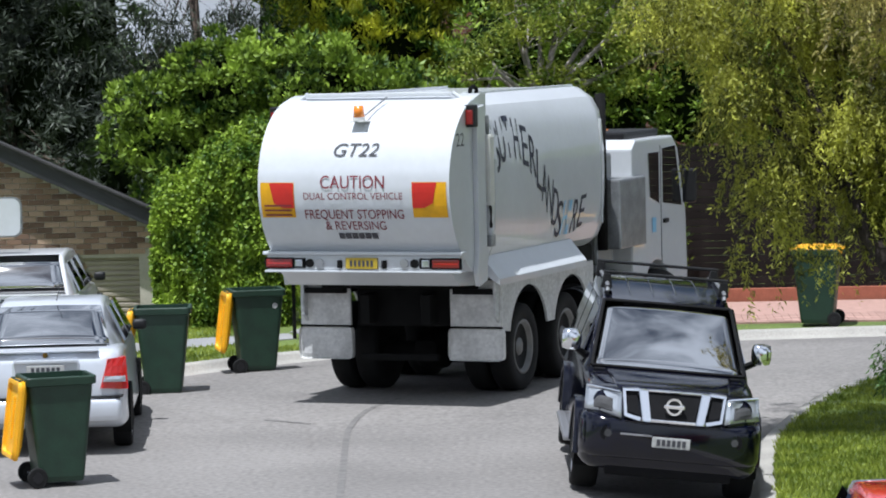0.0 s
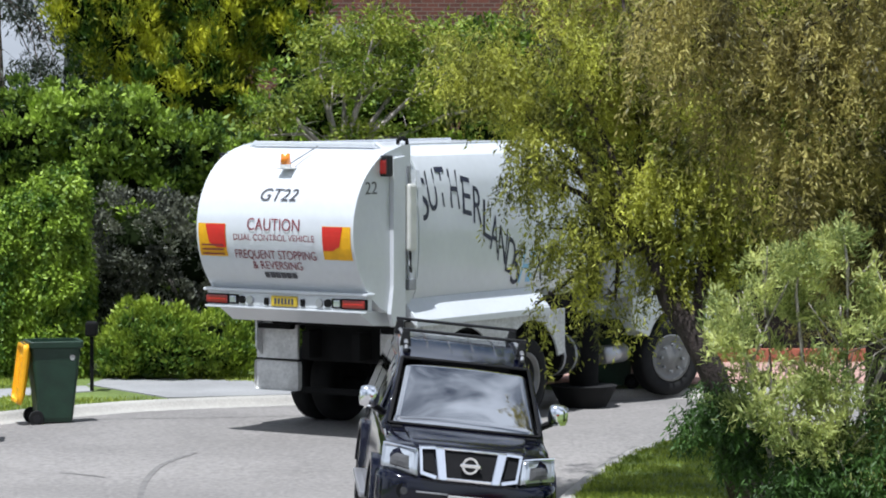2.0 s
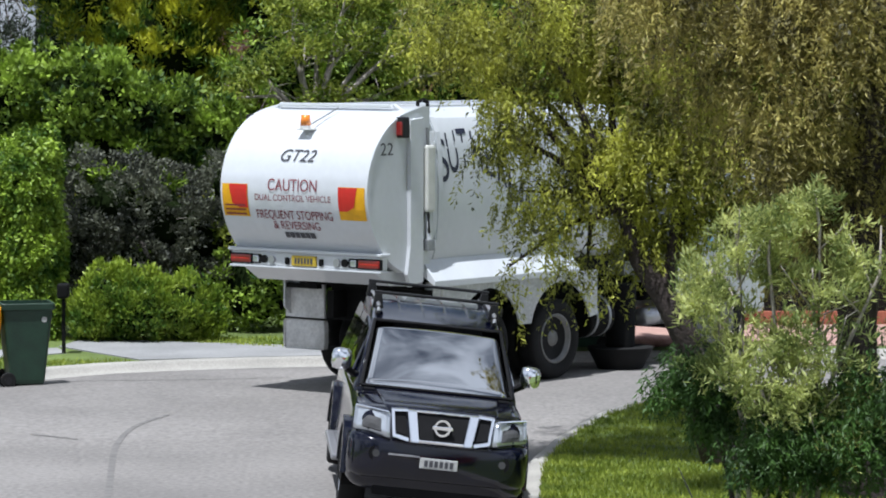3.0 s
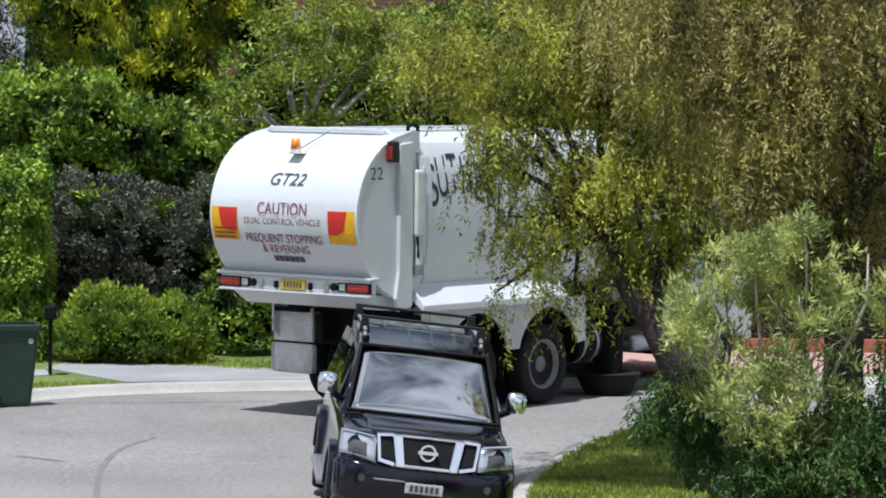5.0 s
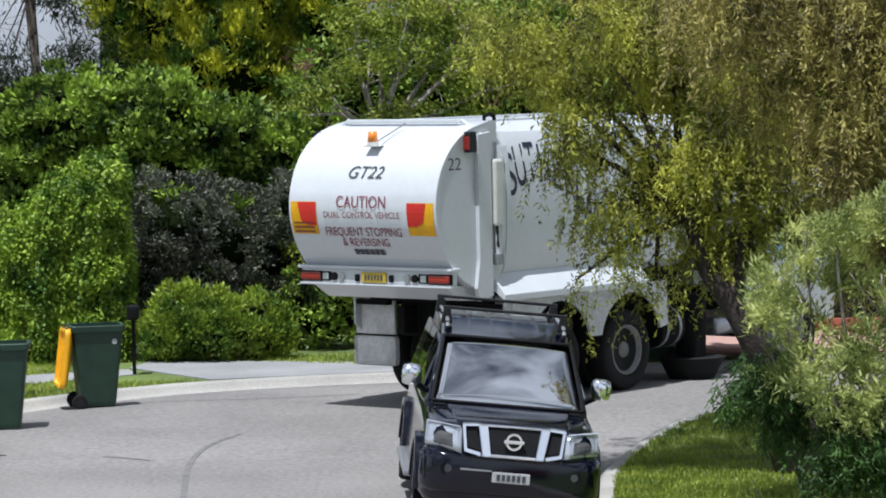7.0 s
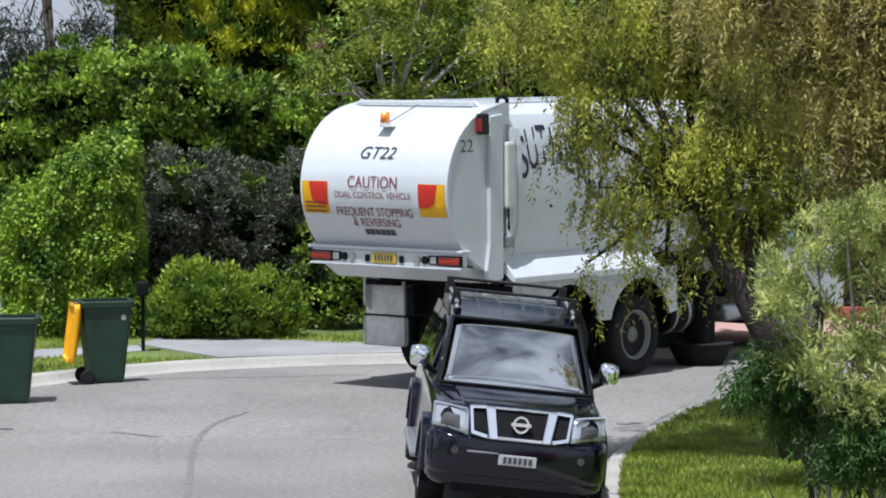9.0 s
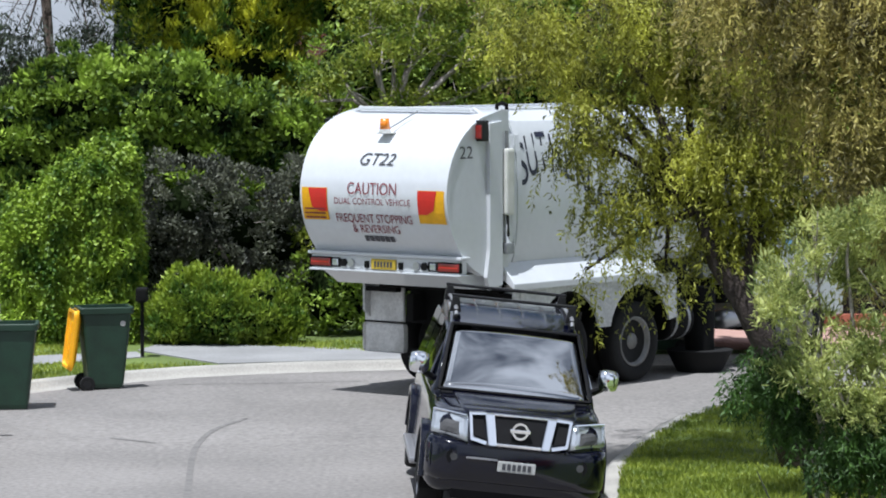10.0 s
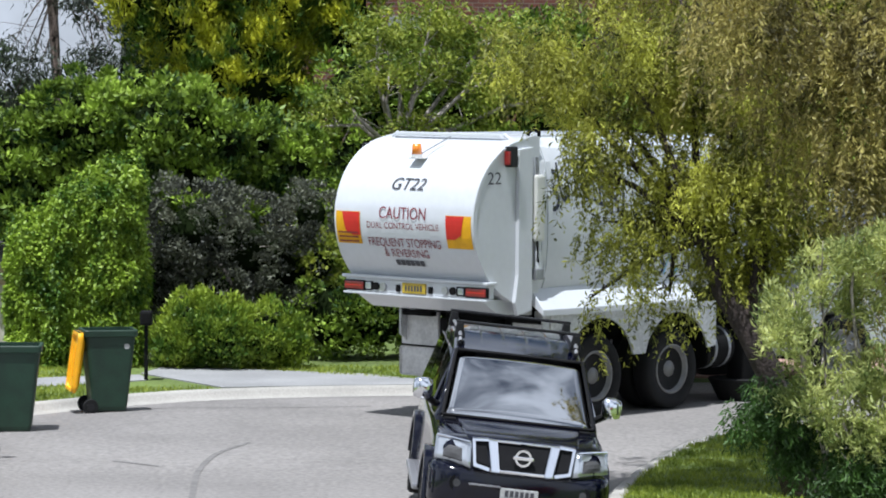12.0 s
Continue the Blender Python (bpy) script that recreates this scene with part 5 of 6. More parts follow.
# ---------- buildings ----------
def garage():
    h = empty("house", pose(0, 0, 0), label="cream and brown brick garage with dark gable fascia and roller door", category="house")
    x1, y = -6.78, 51.5

    def roof_at(x):
        return 1.55 - 0.456 * (x + 6.87)
    wall = [(-13.0, -1.2), (-10.2, -1.2), (-10.2, 1.02), (-7.0, 1.02), (-7.0, -1.2), (x1, -1.2), (x1, roof_at(x1)), (-13.0, roof_at(-13.0))]
    w = part("wall", prism(wall, y, y + 0.22, "y"), M["mortar"], h)
    part("side_wall", box(x1 - 0.22, x1, y + 0.22, y + 0.3, -1.2, 1.45), M["brick_dark"], h)
    slope = [(-13.2, roof_at(-13.2)), (x1 + 0.35, roof_at(x1 + 0.35))]
    part("fascia", prism([slope[0], slope[1], (slope[1][0], slope[1][1] + 0.2), (slope[0][0], slope[0][1] + 0.2)], y - 0.30, y - 0.26, "y"), M["fascia"], h)
    part("soffit", prism([slope[0], slope[1], (slope[1][0], slope[1][1] + 0.03), (slope[0][0], slope[0][1] + 0.03)], y - 0.26, y + 0.02, "y"), M["fascia"], h)
    roof = part("roof", prism([(slope[0][0], slope[0][1] + 0.2), (slope[1][0], slope[1][1] + 0.2), (slope[1][0], slope[1][1] + 0.26), (slope[0][0], slope[0][1] + 0.26)], y - 0.33, y + 0.3, "y"), M["tile"], h)
    t0 = bpy.data.meshes.new("verge_tile")
    bm = box(-0.19, 0.19, -0.12, 0.12, 0, 0.05, 0.015)
    bm.to_mesh(t0)
    bm.free()
    t0.materials.append(M["tile"])
    for k in range(16):
        x = x1 + 0.15 - k * 0.33
        shared("verge_tile", t0, pose(x, y - 0.24, roof_at(x) + 0.255, 0, 24.5, 0), roof)
    door = part("roller_door", box(-10.2, -7.0, y + 0.10, y + 0.13, -1.2, 1.02), M["roller"], h, "beige ribbed roller door")
    s0 = bpy.data.meshes.new("slat")
    bm = prism([(0, 0.0), (-0.02, 0.015), (-0.02, 0.055), (0, 0.07)], -10.2, -7.0, "x")
    bm.to_mesh(s0)
    bm.free()
    s0.materials.append(M["roller"])
    for k in range(26):
        shared("slat", s0, pose(0, y + 0.098, -1.15 + k * 0.082), door)
    rng = random.Random(5)
    meshes = []
    for mat in ("brick", "brick_dark"):
        for wd in (0.228, 0.108):
            me = bpy.data.meshes.new("brick")
            bm = box(-wd / 2, wd / 2, -0.012, 0.012, -0.038, 0.038, 0.004)
            bm.to_mesh(me)
            bm.free()
            me.materials.append(M[mat])
            meshes.append(me)
    n = 0
    for r in range(60):
        z = -0.36 + r * 0.0865
        for c in range(14):
            x = x1 - 0.115 - c * 0.239 - (0.12 if r % 2 else 0)
            if z > roof_at(x) - 0.06 or (x - 0.12 < -7.0 and z < 1.08) or x < -9.75 or n >= 300:
                continue
            dark = rng.random() < 0.45
            shared("brick", meshes[2 if dark else 0], pose(x, y - 0.004 - rng.random() * 0.004, z), w)
            n += 1
    return h


def brick_pattern(name):
    m = material(name, (0.3, 0.1, 0.06), 0.85, bump=0.004)
    nt = m.node_tree
    b = nt.nodes["Principled BSDF"]
    tc = nt.nodes.new("ShaderNodeTexCoord")
    mp = nt.nodes.new("ShaderNodeMapping")
    mp.inputs["Rotation"].default_value = (radians(90), 0, 0)
    br = nt.nodes.new("ShaderNodeTexBrick")
    br.inputs["Color1"].default_value, br.inputs["Color2"].default_value = (0.16, 0.05, 0.034, 1), (0.09, 0.032, 0.024, 1)
    br.inputs["Mortar"].default_value = (0.17, 0.14, 0.12, 1)
    br.inputs["Scale"].default_value = 1.0
    br.inputs["Brick Width"].default_value, br.inputs["Row Height"].default_value, br.inputs["Mortar Size"].default_value = 0.24, 0.086, 0.008
    nt.links.new(tc.outputs["Object"], mp.inputs[0])
    nt.links.new(mp.outputs[0], br.inputs["Vector"])
    nt.links.new(br.outputs[0], b.inputs["Base Color"])
    return m


def red_house():
    h = empty("house", pose(0, 0, 0), label="red brick house standing behind the trees", category="house")
    y = 72.0
    bricks = brick_pattern("red_brick_wall")
    part("wall", box(-4.2, 7.0, y, y + 0.25, -0.5, 8.6), bricks, h)
    part("roof", prism([(y - 0.6, 8.5), (y + 4, 10.8), (y + 8.6, 8.5)], -4.8, 7.6, "x"), M["tile"], h)
    part("side_wall", box(-4.2, -3.95, y + 0.25, y + 8, -0.5, 8.5), M["brick_red"], h)
    part("ledge", box(-1.32, -0.28, y - 0.16, y - 0.002, 5.34, 5.65, 0.02), M["path"], h, "grey ledge on the brick wall")
    return h


def board_fence():
    f = empty("fence", pose(0, 0, 0), label="dark brown horizontal board fence behind the paved driveway", category="fence")
    me = bpy.data.meshes.new("board")
    bm = box(0, 3.0, -0.012, 0.012, 0, 0.110, 0.004)
    bm.to_mesh(me)
    bm.free()
    me.materials.append(M["board"])
    for k in range(21):
        for x in (1.2, 4.21, 7.22):
            shared("board", me, pose(x, 52.0, 0.16 + k * 0.113), f)
    for x in (1.2, 2.7, 4.2, 5.7, 7.2, 8.7, 10.2):
        part("post", box(x - 0.05, x + 0.05, 52.015, 52.11, 0.05, 2.6, 0.006), M["board"], f)
    part("plinth", box(1.2, 10.3, 51.9, 52.0 - 0.015, 0.05, 0.32, 0.01), M["brick_red"], f)
    return f


garage()
red_house()
board_fence()
wheelie_bin(pose(3.15, 47.75, VERGE + 0.0, 0, 0, 170), "green wheelie bin, yellow lid closed, beside the paved driveway", 0)
lb = empty("letterbox", pose(-4.24, 47.2, VERGE), label="small dark metal letterbox on a thin post", category="letterbox")
part("post", box(-0.025, 0.025, -0.025, 0.025, 0, 0.80, 0.005), M["chassis"], lb)
part("letter_case", box(-0.08, 0.08, -0.15, 0.15, 0.78, 0.98, 0.03), M["chassis"], lb)
bd = empty("notice_board", pose(-7.95, 44.5, VERGE), label="white round-cornered board with a grey rim on a post", category="sign")
bm = prism(ring_of(0.35, 0.35, 1.68, 2.22, 0.12), -0.015, 0.015, "y")
part("board_rim", bm, M["steel"], bd)
part("board_face", prism(ring_of(0.325, 0.325, 1.705, 2.195, 0.10), -0.022, -0.012, "y"), M["white"], bd)
part("post", tube((0, 0.03, 0), (0, 0.03, 1.9), 0.03), M["steel"], bd)
# road marks: a long curving tyre scrub and short tar seams
tar_line("tyre_mark", [(-2.40, 30.5), (-2.60, 34.0), (-2.75, 36.6), (-2.76, 37.6), (-2.66, 38.85), (-2.36, 39.95)], 0.07, "dark curving tyre mark on the asphalt")
tar_line("tar_seam", [(-3.80, 38.1), (-3.5, 37.9), (-3.24, 37.7)], 0.06, "short dark tar seam in the asphalt")
tar_line("tar_seam_upper", [(-4.1, 44.0), (-2.5, 44.1), (-1.0, 44.4)], 0.03, "thin dark seam in the asphalt")


# ---------- plants ----------
def tree(name, label, category="tree"):
    return empty(name, pose(0, 0, 0), label=label, category=category)


def boughs(rng, parent, start, blobs, mat, r0=0.07, name="branch"):
    """A bough from the stem's head into each clump of the crown."""
    for b in blobs:
        s, e = Vector(start), Vector(b[:3])
        mid = s.lerp(e, 0.5) + Vector((rng.uniform(-0.2, 0.2), rng.uniform(-0.2, 0.2), rng.uniform(0.0, 0.3)))
        bm = limb([s, s.lerp(mid, 0.6), mid, mid.lerp(e, 0.6), e], [r0, r0 * 0.85, r0 * 0.65, r0 * 0.45, r0 * 0.2], 7)
        for k in range(5):
            a = mid.lerp(e, rng.random())
            d = Vector((rng.gauss(0, 1), rng.gauss(0, 1), rng.gauss(0.3, 0.8))).normalized()
            limb([a, a + d * b[3] * 0.45, a + d * b[3] * 0.85 + Vector((0, 0, -0.05))], [r0 * 0.3, r0 * 0.18, r0 * 0.06], 5, bm)
        part(name, bm, mat, parent, smooth=True)


def hanging(name, seed, blobs, sprays, per, mat, parent, size=0.11, slim=0.14, drop=0.55, label=""):
    """Weeping sprays: strings of narrow leaves that hang from points in the clumps."""
    rng = np.random.default_rng(seed)
    base, out = crown_points(rng, blobs, sprays, 1, 0.05, 0.7)
    ln = drop * (0.4 + 0.9 * rng.random(sprays))
    f = rng.random((sprays, per))
    lean = out * np.array([1, 1, 0]) * 0.30 + rng.normal(size=(sprays, 3)) * 0.10
    pos = base[:, None, :] + np.stack([lean[:, None, 0] * f, lean[:, None, 1] * f, -f ** 1.25 * 1.0], 2) * ln[:, None, None]
    pos = pos.reshape(-1, 3) + rng.normal(size=(sprays * per, 3)) * 0.018
    n = len(pos)
    way = unit(np.repeat(lean, per, 0) * 0.9 + rng.normal(size=(n, 3)) * np.array([0.6, 0.6, 0.5]) + np.array([0.06, 0, -0.7]))
    side = unit(np.cross(way, rng.normal(size=(n, 3))))
    length = size * (0.6 + 0.8 * rng.random(n))
    leaf_mesh(name, pos, way, side, length, length * slim * (0.8 + 0.5 * rng.random(n)), mat, parent, label)


def weeping_tree():
    t = tree("tree", "weeping tree with narrow olive-yellow leaves on the verge")
    rng = random.Random(11)
    part("trunk", limb([(3.80, 34.7, -0.35), (3.72, 34.7, 0.0), (3.62, 34.6, 0.3), (3.42, 34.5, 0.9), (3.30, 34.4, 1.45), (3.08, 34.4, 1.85), (2.82, 34.5, 2.25), (2.6, 34.6, 2.9)], [0.21, 0.20, 0.185, 0.165, 0.145, 0.12, 0.095, 0.06], 11), M["bark_dark"], t, smooth=True)
    dense = [(1.58, 34.9, 4.85, 0.95, 0.8, 0.75), (3.3, 35.0, 3.4, 1.0, 0.9, 0.9), (3.0, 35.0, 4.7, 1.2, 1.0, 0.95), (2.4, 36.4, 5.95, 1.45, 1.1, 0.9), (3.7, 36.5, 5.85, 1.55, 1.2, 1.1),
             (3.0, 34.7, 2.6, 0.55, 0.5, 0.40), (2.65, 34.8, 3.4, 0.5, 0.6, 0.5)]
    thin = [(0.85, 34.9, 4.75, 0.5, 0.5, 0.4), (1.75, 34.9, 4.0, 0.7, 0.7, 0.55), (2.2, 34.8, 3.3, 0.65, 0.6, 0.55), (1.42, 34.9, 3.55, 0.34, 0.35, 0.30), (1.62, 34.9, 2.95, 0.36, 0.35, 0.28),
            (1.48, 34.9, 2.15, 0.12, 0.12, 0.12), (2.05, 34.8, 2.6, 0.35, 0.3, 0.2), (2.3, 34.8, 2.2, 0.28, 0.3, 0.16)]
    part("limb", limb([(3.08, 34.4, 1.85), (3.2, 34.6, 2.5), (3.3, 34.8, 3.2), (3.2, 35.0, 4.2)], [0.08, 0.075, 0.06, 0.04], 8), M["bark_dark"], t, smooth=True)
    boughs(rng, t, (2.62, 34.6, 2.8), dense + thin, M["bark_dark"], 0.045)
    hanging("crown", 3, lumpy(dense, 9, 0.45, 3, 0.6), 4600, 34, M["leaf_droop"], t, 0.064, 0.24, 0.55)
    hanging("low_sprays", 8, lumpy(thin, 6, 0.42, 8, 0.6), 560, 34, M["leaf_droop"], t, 0.062, 0.24, 0.6)
    t.matrix_basis = Matrix.Translation((0, 0, EYE)) @ Matrix.Scale(1.05, 4) @ Matrix.Translation((0, 0, -EYE))
    return t


def big_tree():
    t = tree("tree", "large tree with a thick dark trunk and drooping brownish foliage")
    rng = random.Random(12)
    part("trunk", limb([(5.1, 33.6, -0.2), (5.02, 33.6, 0.2), (4.95, 33.6, 0.9), (4.95, 33.7, 1.8), (5.0, 33.7, 2.8), (5.1, 33.8, 4.2), (5.2, 33.9, 6.0)], [0.34, 0.25, 0.215, 0.205, 0.19, 0.17, 0.11], 13), M["bark_dark"], t, smooth=True)
    blobs = [(4.3, 33.4, 4.3, 1.1, 0.9, 1.0), (3.5, 33.3, 5.2, 1.2, 0.9, 0.9), (4.9, 33.4, 5.6, 1.5, 1.2, 1.0), (5.6, 33.6, 4.2, 1.1, 1.0, 1.1), (4.6, 33.6, 3.2, 0.8, 0.7, 0.75), (6.2, 33.6, 3.0, 1.0, 0.9, 0.9)]
    boughs(rng, t, (5.05, 33.75, 3.4), blobs, M["bark_dark"], 0.06)
    hanging("crown", 4, lumpy(blobs, 8, 0.45, 4, 0.6), 3500, 34, M["leaf_droop_dark"], t, 0.07, 0.24, 0.85)
    return t


def pale_shrub():
    t = tree("shrub", "tall pale green shrub with upright narrow leaves on the verge", "shrub")
    rng = random.Random(13)
    blobs = [(3.45, 33.3, 1.95, 0.48, 0.45, 0.50), (3.85, 33.2, 1.25, 0.60, 0.5, 0.65), (4.0, 33.3, 2.35, 0.5, 0.45, 0.6), (4.45, 33.2, 1.7, 0.5, 0.5, 0.7), (4.25, 33.1, 1.0, 0.4, 0.4, 0.4), (4.75, 33.1, 0.7, 0.45, 0.4, 0.6), (3.7, 33.3, 2.5, 0.3, 0.3, 0.35), (4.5, 33.2, 2.65, 0.42, 0.4, 0.5), (5.1, 33.2, 2.2, 0.5, 0.4, 0.6)]
    for b in blobs:
        s = Vector((3.9 + rng.uniform(-0.25, 0.6), 33.3, -0.55))
        e = Vector(b[:3])
        bm = limb([s, s.lerp(e, 0.5) + Vector((0.1, 0, 0)), e, e + Vector((rng.uniform(-0.1, 0.1), 0, b[5] * 0.8))], [0.03, 0.025, 0.018, 0.008], 6)
        for k in range(6):
            a = s.lerp(e, 0.5 + 0.5 * rng.random())
            d = Vector((rng.gauss(0, 0.8), rng.gauss(0, 0.8), 0.9)).normalized()
            limb([a, a + d * 0.35, a + d * 0.6], [0.012, 0.008, 0.004], 5, bm)
        part("stem", bm, M["bark_pale"], t, smooth=True)
    foliage("leaves", 5, lumpy(blobs, 6, 0.5, 5), 740, 24, 0.04, 0.09, 0.22, M["leaf_grey"], t, -0.5, 0.5, 0.85)
    t.matrix_basis = Matrix.Translation((0, 0, EYE)) @ Matrix.Scale(0.94, 4) @ Matrix.Translation((0, 0, -EYE))
    return t


def fern_shrub():
    t = tree("shrub", "low dark green feathery shrub at the verge's edge", "shrub")
    blobs = [(3.28, 33.9, 1.2, 0.28, 0.3, 0.28), (3.5, 33.7, 0.95, 0.36, 0.35, 0.32), (3.05, 34.0, 1.0, 0.22, 0.25, 0.16), (3.6, 33.7, 0.7, 0.22, 0.3, 0.2), (4.0, 33.2, 0.45, 0.45, 0.4, 0.35), (4.35, 33.3, 0.55, 0.5, 0.4, 0.45), (4.9, 33.2, 0.7, 0.5, 0.4, 0.6), (5.5, 33.2, 1.0, 0.5, 0.4, 0.9)]
    part("stem", limb([(3.74, 33.9, -0.55), (3.72, 33.9, -0.1), (3.6, 33.9, 0.5), (3.3, 33.9, 1.1)], [0.035, 0.03, 0.022, 0.012], 6), M["bark_dark"], t)
    hanging("leaves", 6, blobs, 1400, 20, M["leaf_fern"], t, 0.075, 0.22, 0.22)
    t.matrix_basis = Matrix.Translation((0, 0, EYE)) @ Matrix.Scale(0.935, 4) @ Matrix.Translation((0, 0, -EYE))
    return t


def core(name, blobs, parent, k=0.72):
    """Shade inside a dense plant as near-black colour: one rough lump per clump."""
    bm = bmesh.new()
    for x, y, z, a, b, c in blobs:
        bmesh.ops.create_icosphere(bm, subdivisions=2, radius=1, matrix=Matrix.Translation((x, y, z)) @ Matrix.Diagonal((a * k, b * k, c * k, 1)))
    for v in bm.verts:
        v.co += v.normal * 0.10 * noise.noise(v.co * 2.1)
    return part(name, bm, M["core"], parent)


def bush(name, label, blobs, seed, r, cover, per, size, slim, mat, category="shrub", flat=0.7, lift=0.3, k=0.70, stem=None, bark="bark"):
    t = tree(name, label, category)
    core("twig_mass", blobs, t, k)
    if stem:
        part("trunk", limb(stem, [0.16 - 0.10 * i / (len(stem) - 1) for i in range(len(stem))], 9), M[bark], t, smooth=True)
        boughs(random.Random(seed), t, stem[-1], blobs, M[bark], 0.055)
    tufted("crown", seed, blobs, r, cover, per, size, slim, M[mat], t, flat, lift)
    return t


weeping_tree()
big_tree()
pale_shrub()
fern_shrub()

hb = []
for i in range(7):
    top = 2.0 + 0.9 * i / 6
    for f in (0.82, 0.5, 0.18):
        hb.append((-6.2 + 0.24 * i, 49.6 + 0.12 * math.sin(i * 2.1), top * f, 0.30, 0.5, 0.20 + top * 0.18))
hedge = tree("hedge", "tall bright green hedge covered in hanging ivy", "hedge")
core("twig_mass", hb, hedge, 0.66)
tufted("ivy", 21, hb, 0.09, 0.95, 62, 0.068, 0.6, M["leaf_ivy"], hedge, 3.2, -0.8)
pb = [(-3.9, 51.0, 2.0, 0.85, 0.7, 0.85), (-3.1, 51.2, 1.75, 0.9, 0.7, 0.9), (-2.5, 51.3, 1.6, 0.75, 0.7, 0.85), (-3.6, 51.0, 0.9, 0.9, 0.7, 0.8), (-2.7, 51.2, 0.7, 0.9, 0.7, 0.7), (-4.3, 51.1, 1.3, 0.6, 0.6, 0.9), (-2.1, 51.4, 2.2, 0.5, 0.6, 0.6)]
bush("shrub", "dark plum-grey shrub with fine twigs", pb, 22, 0.19, 1.35, 70, 0.065, 0.5, "leaf_plum", "shrub", 0.7, 0.3, 0.52, stem=[(-3.2, 51.2, 0.0), (-3.2, 51.2, 0.8)], bark="bark_pale")
rb = [(-3.75, 49.3, 0.62, 0.50, 0.5, 0.55), (-3.25, 49.2, 0.55, 0.5, 0.5, 0.5), (-2.68, 49.3, 0.55, 0.5, 0.5, 0.5), (-3.95, 49.3, 0.45, 0.4, 0.45, 0.4), (-2.4, 49.4, 0.4, 0.35, 0.4, 0.35), (-3.55, 49.3, 0.85, 0.3, 0.3, 0.35)]
bush("bush", "low rounded bright green bush by the driveway", rb, 23, 0.13, 1.9, 45, 0.075, 0.42, "leaf_round", "bush", 1.1, 0.8, 0.66)
ub = [(-1.7, 50.9, 0.75, 0.6, 0.5, 0.75), (-1.1, 51.1, 0.9, 0.7, 0.5, 0.9), (-0.4, 51.3, 0.9, 0.8, 0.5, 0.9), (0.5, 51.6, 1.0, 0.8, 0.5, 1.0)]
bush("shrub", "deep green shrub behind the driveway", ub, 24, 0.22, 1.2, 55, 0.09, 0.45, "leaf_broad", "shrub", 0.7, 0.2, 0.7)
yb = [(-1.95, 51.0, 1.5, 0.35, 0.3, 0.45), (-1.7, 51.1, 1.0, 0.3, 0.3, 0.35)]
bush("shrub", "lime green young shrub", yb, 25, 0.14, 1.2, 40, 0.08, 0.5, "leaf_lime", "shrub", 0.8, 0.3, 0.5)
bb = [(-6.9, 54.3, 2.9, 1.0, 0.9, 0.8), (-5.7, 54.2, 3.55, 1.1, 0.9, 0.85), (-4.5, 54.0, 3.5, 1.1, 0.9, 0.75), (-3.5, 54.0, 3.2, 0.9, 0.9, 0.75), (-2.7, 54.3, 2.9, 0.75, 0.8, 0.7), (-5.2, 54.2, 2.7, 1.3, 0.9, 0.9), (-3.9, 54.0, 2.6, 1.2, 0.9, 0.9), (-6.6, 54.2, 2.4, 1.1, 0.9, 0.9), (-6.0, 54.4, 1.2, 1.2, 0.9, 1.0), (-4.0, 54.4, 1.2, 1.4, 0.9, 1.0)]
bush("tree", "dense broad-leaved dark green tree", bb, 26, 0.23, 1.15, 80, 0.115, 0.55, "leaf_broad", "tree", 0.75, 0.35, 0.68, stem=[(-4.9, 54.4, 0), (-4.9, 54.4, 1.0), (-4.8, 54.4, 2.2)])
cb = [(-1.85, 60, 5.4, 0.55, 0.7, 1.2), (-2.0, 60, 7.2, 0.6, 0.7, 1.2), (-5.4, 60, 6.0, 0.75, 0.8, 1.4), (-4.7, 60, 5.6, 0.8, 0.8, 1.5), (-3.9, 60.2, 6.6, 1.0, 0.9, 1.7), (-3.1, 60, 5.8, 0.9, 0.9, 1.6), (-2.4, 60, 6.6, 0.75, 0.8, 1.7), (-3.6, 60, 4.4, 1.3, 0.9, 1.2), (-4.4, 60.3, 8.0, 1.1, 0.9, 1.4), (-2.9, 60.3, 8.0, 0.9, 0.9, 1.4), (-4.0, 60.3, 2.6, 2.0, 1.0, 1.6)]
bush("tree", "tall dense conifer with golden-green sprays", cb, 27, 0.24, 1.3, 85, 0.13, 0.30, "leaf_conifer", "tree", 1.7, 0.9, 0.70, stem=[(-3.8, 60.2, 0), (-3.8, 60.2, 2.0), (-3.8, 60.2, 4.5)])
# open lime-green tree with bare grey boughs
lt = tree("tree", "spreading lime-green tree with bare grey boughs")
lb_ = [(-1.75, 55.6, 4.05, 0.75, 0.6, 0.26), (-1.0, 55.6, 4.45, 0.75, 0.6, 0.30), (-0.2, 55.8, 4.55, 0.7, 0.6, 0.35), (0.45, 56, 4.2, 0.6, 0.6, 0.45), (-0.6, 55.6, 3.55, 0.55, 0.6, 0.22), (-2.3, 55.6, 3.55, 0.5, 0.5, 0.3), (0.3, 56, 3.5, 0.6, 0.6, 0.4), (-1.2, 56, 5.2, 0.6, 0.6, 0.3), (-0.3, 56, 5.35, 0.7, 0.6, 0.35), (1.2, 56, 4.6, 0.7, 0.6, 0.6), (2.2, 56, 4.2, 0.8, 0.6, 0.8), (-1.1, 56.6, 4.95, 0.7, 0.5, 0.4), (-0.1, 56.6, 5.0, 0.8, 0.5, 0.4), (0.8, 56.6, 5.1, 0.8, 0.5, 0.45)]
part("trunk", limb([(-0.9, 56, 0), (-0.95, 56, 1.5), (-0.9, 55.8, 2.9), (-0.75, 55.7, 3.4)], [0.14, 0.12, 0.10, 0.07], 9), M["bark_pale"], lt, smooth=True)
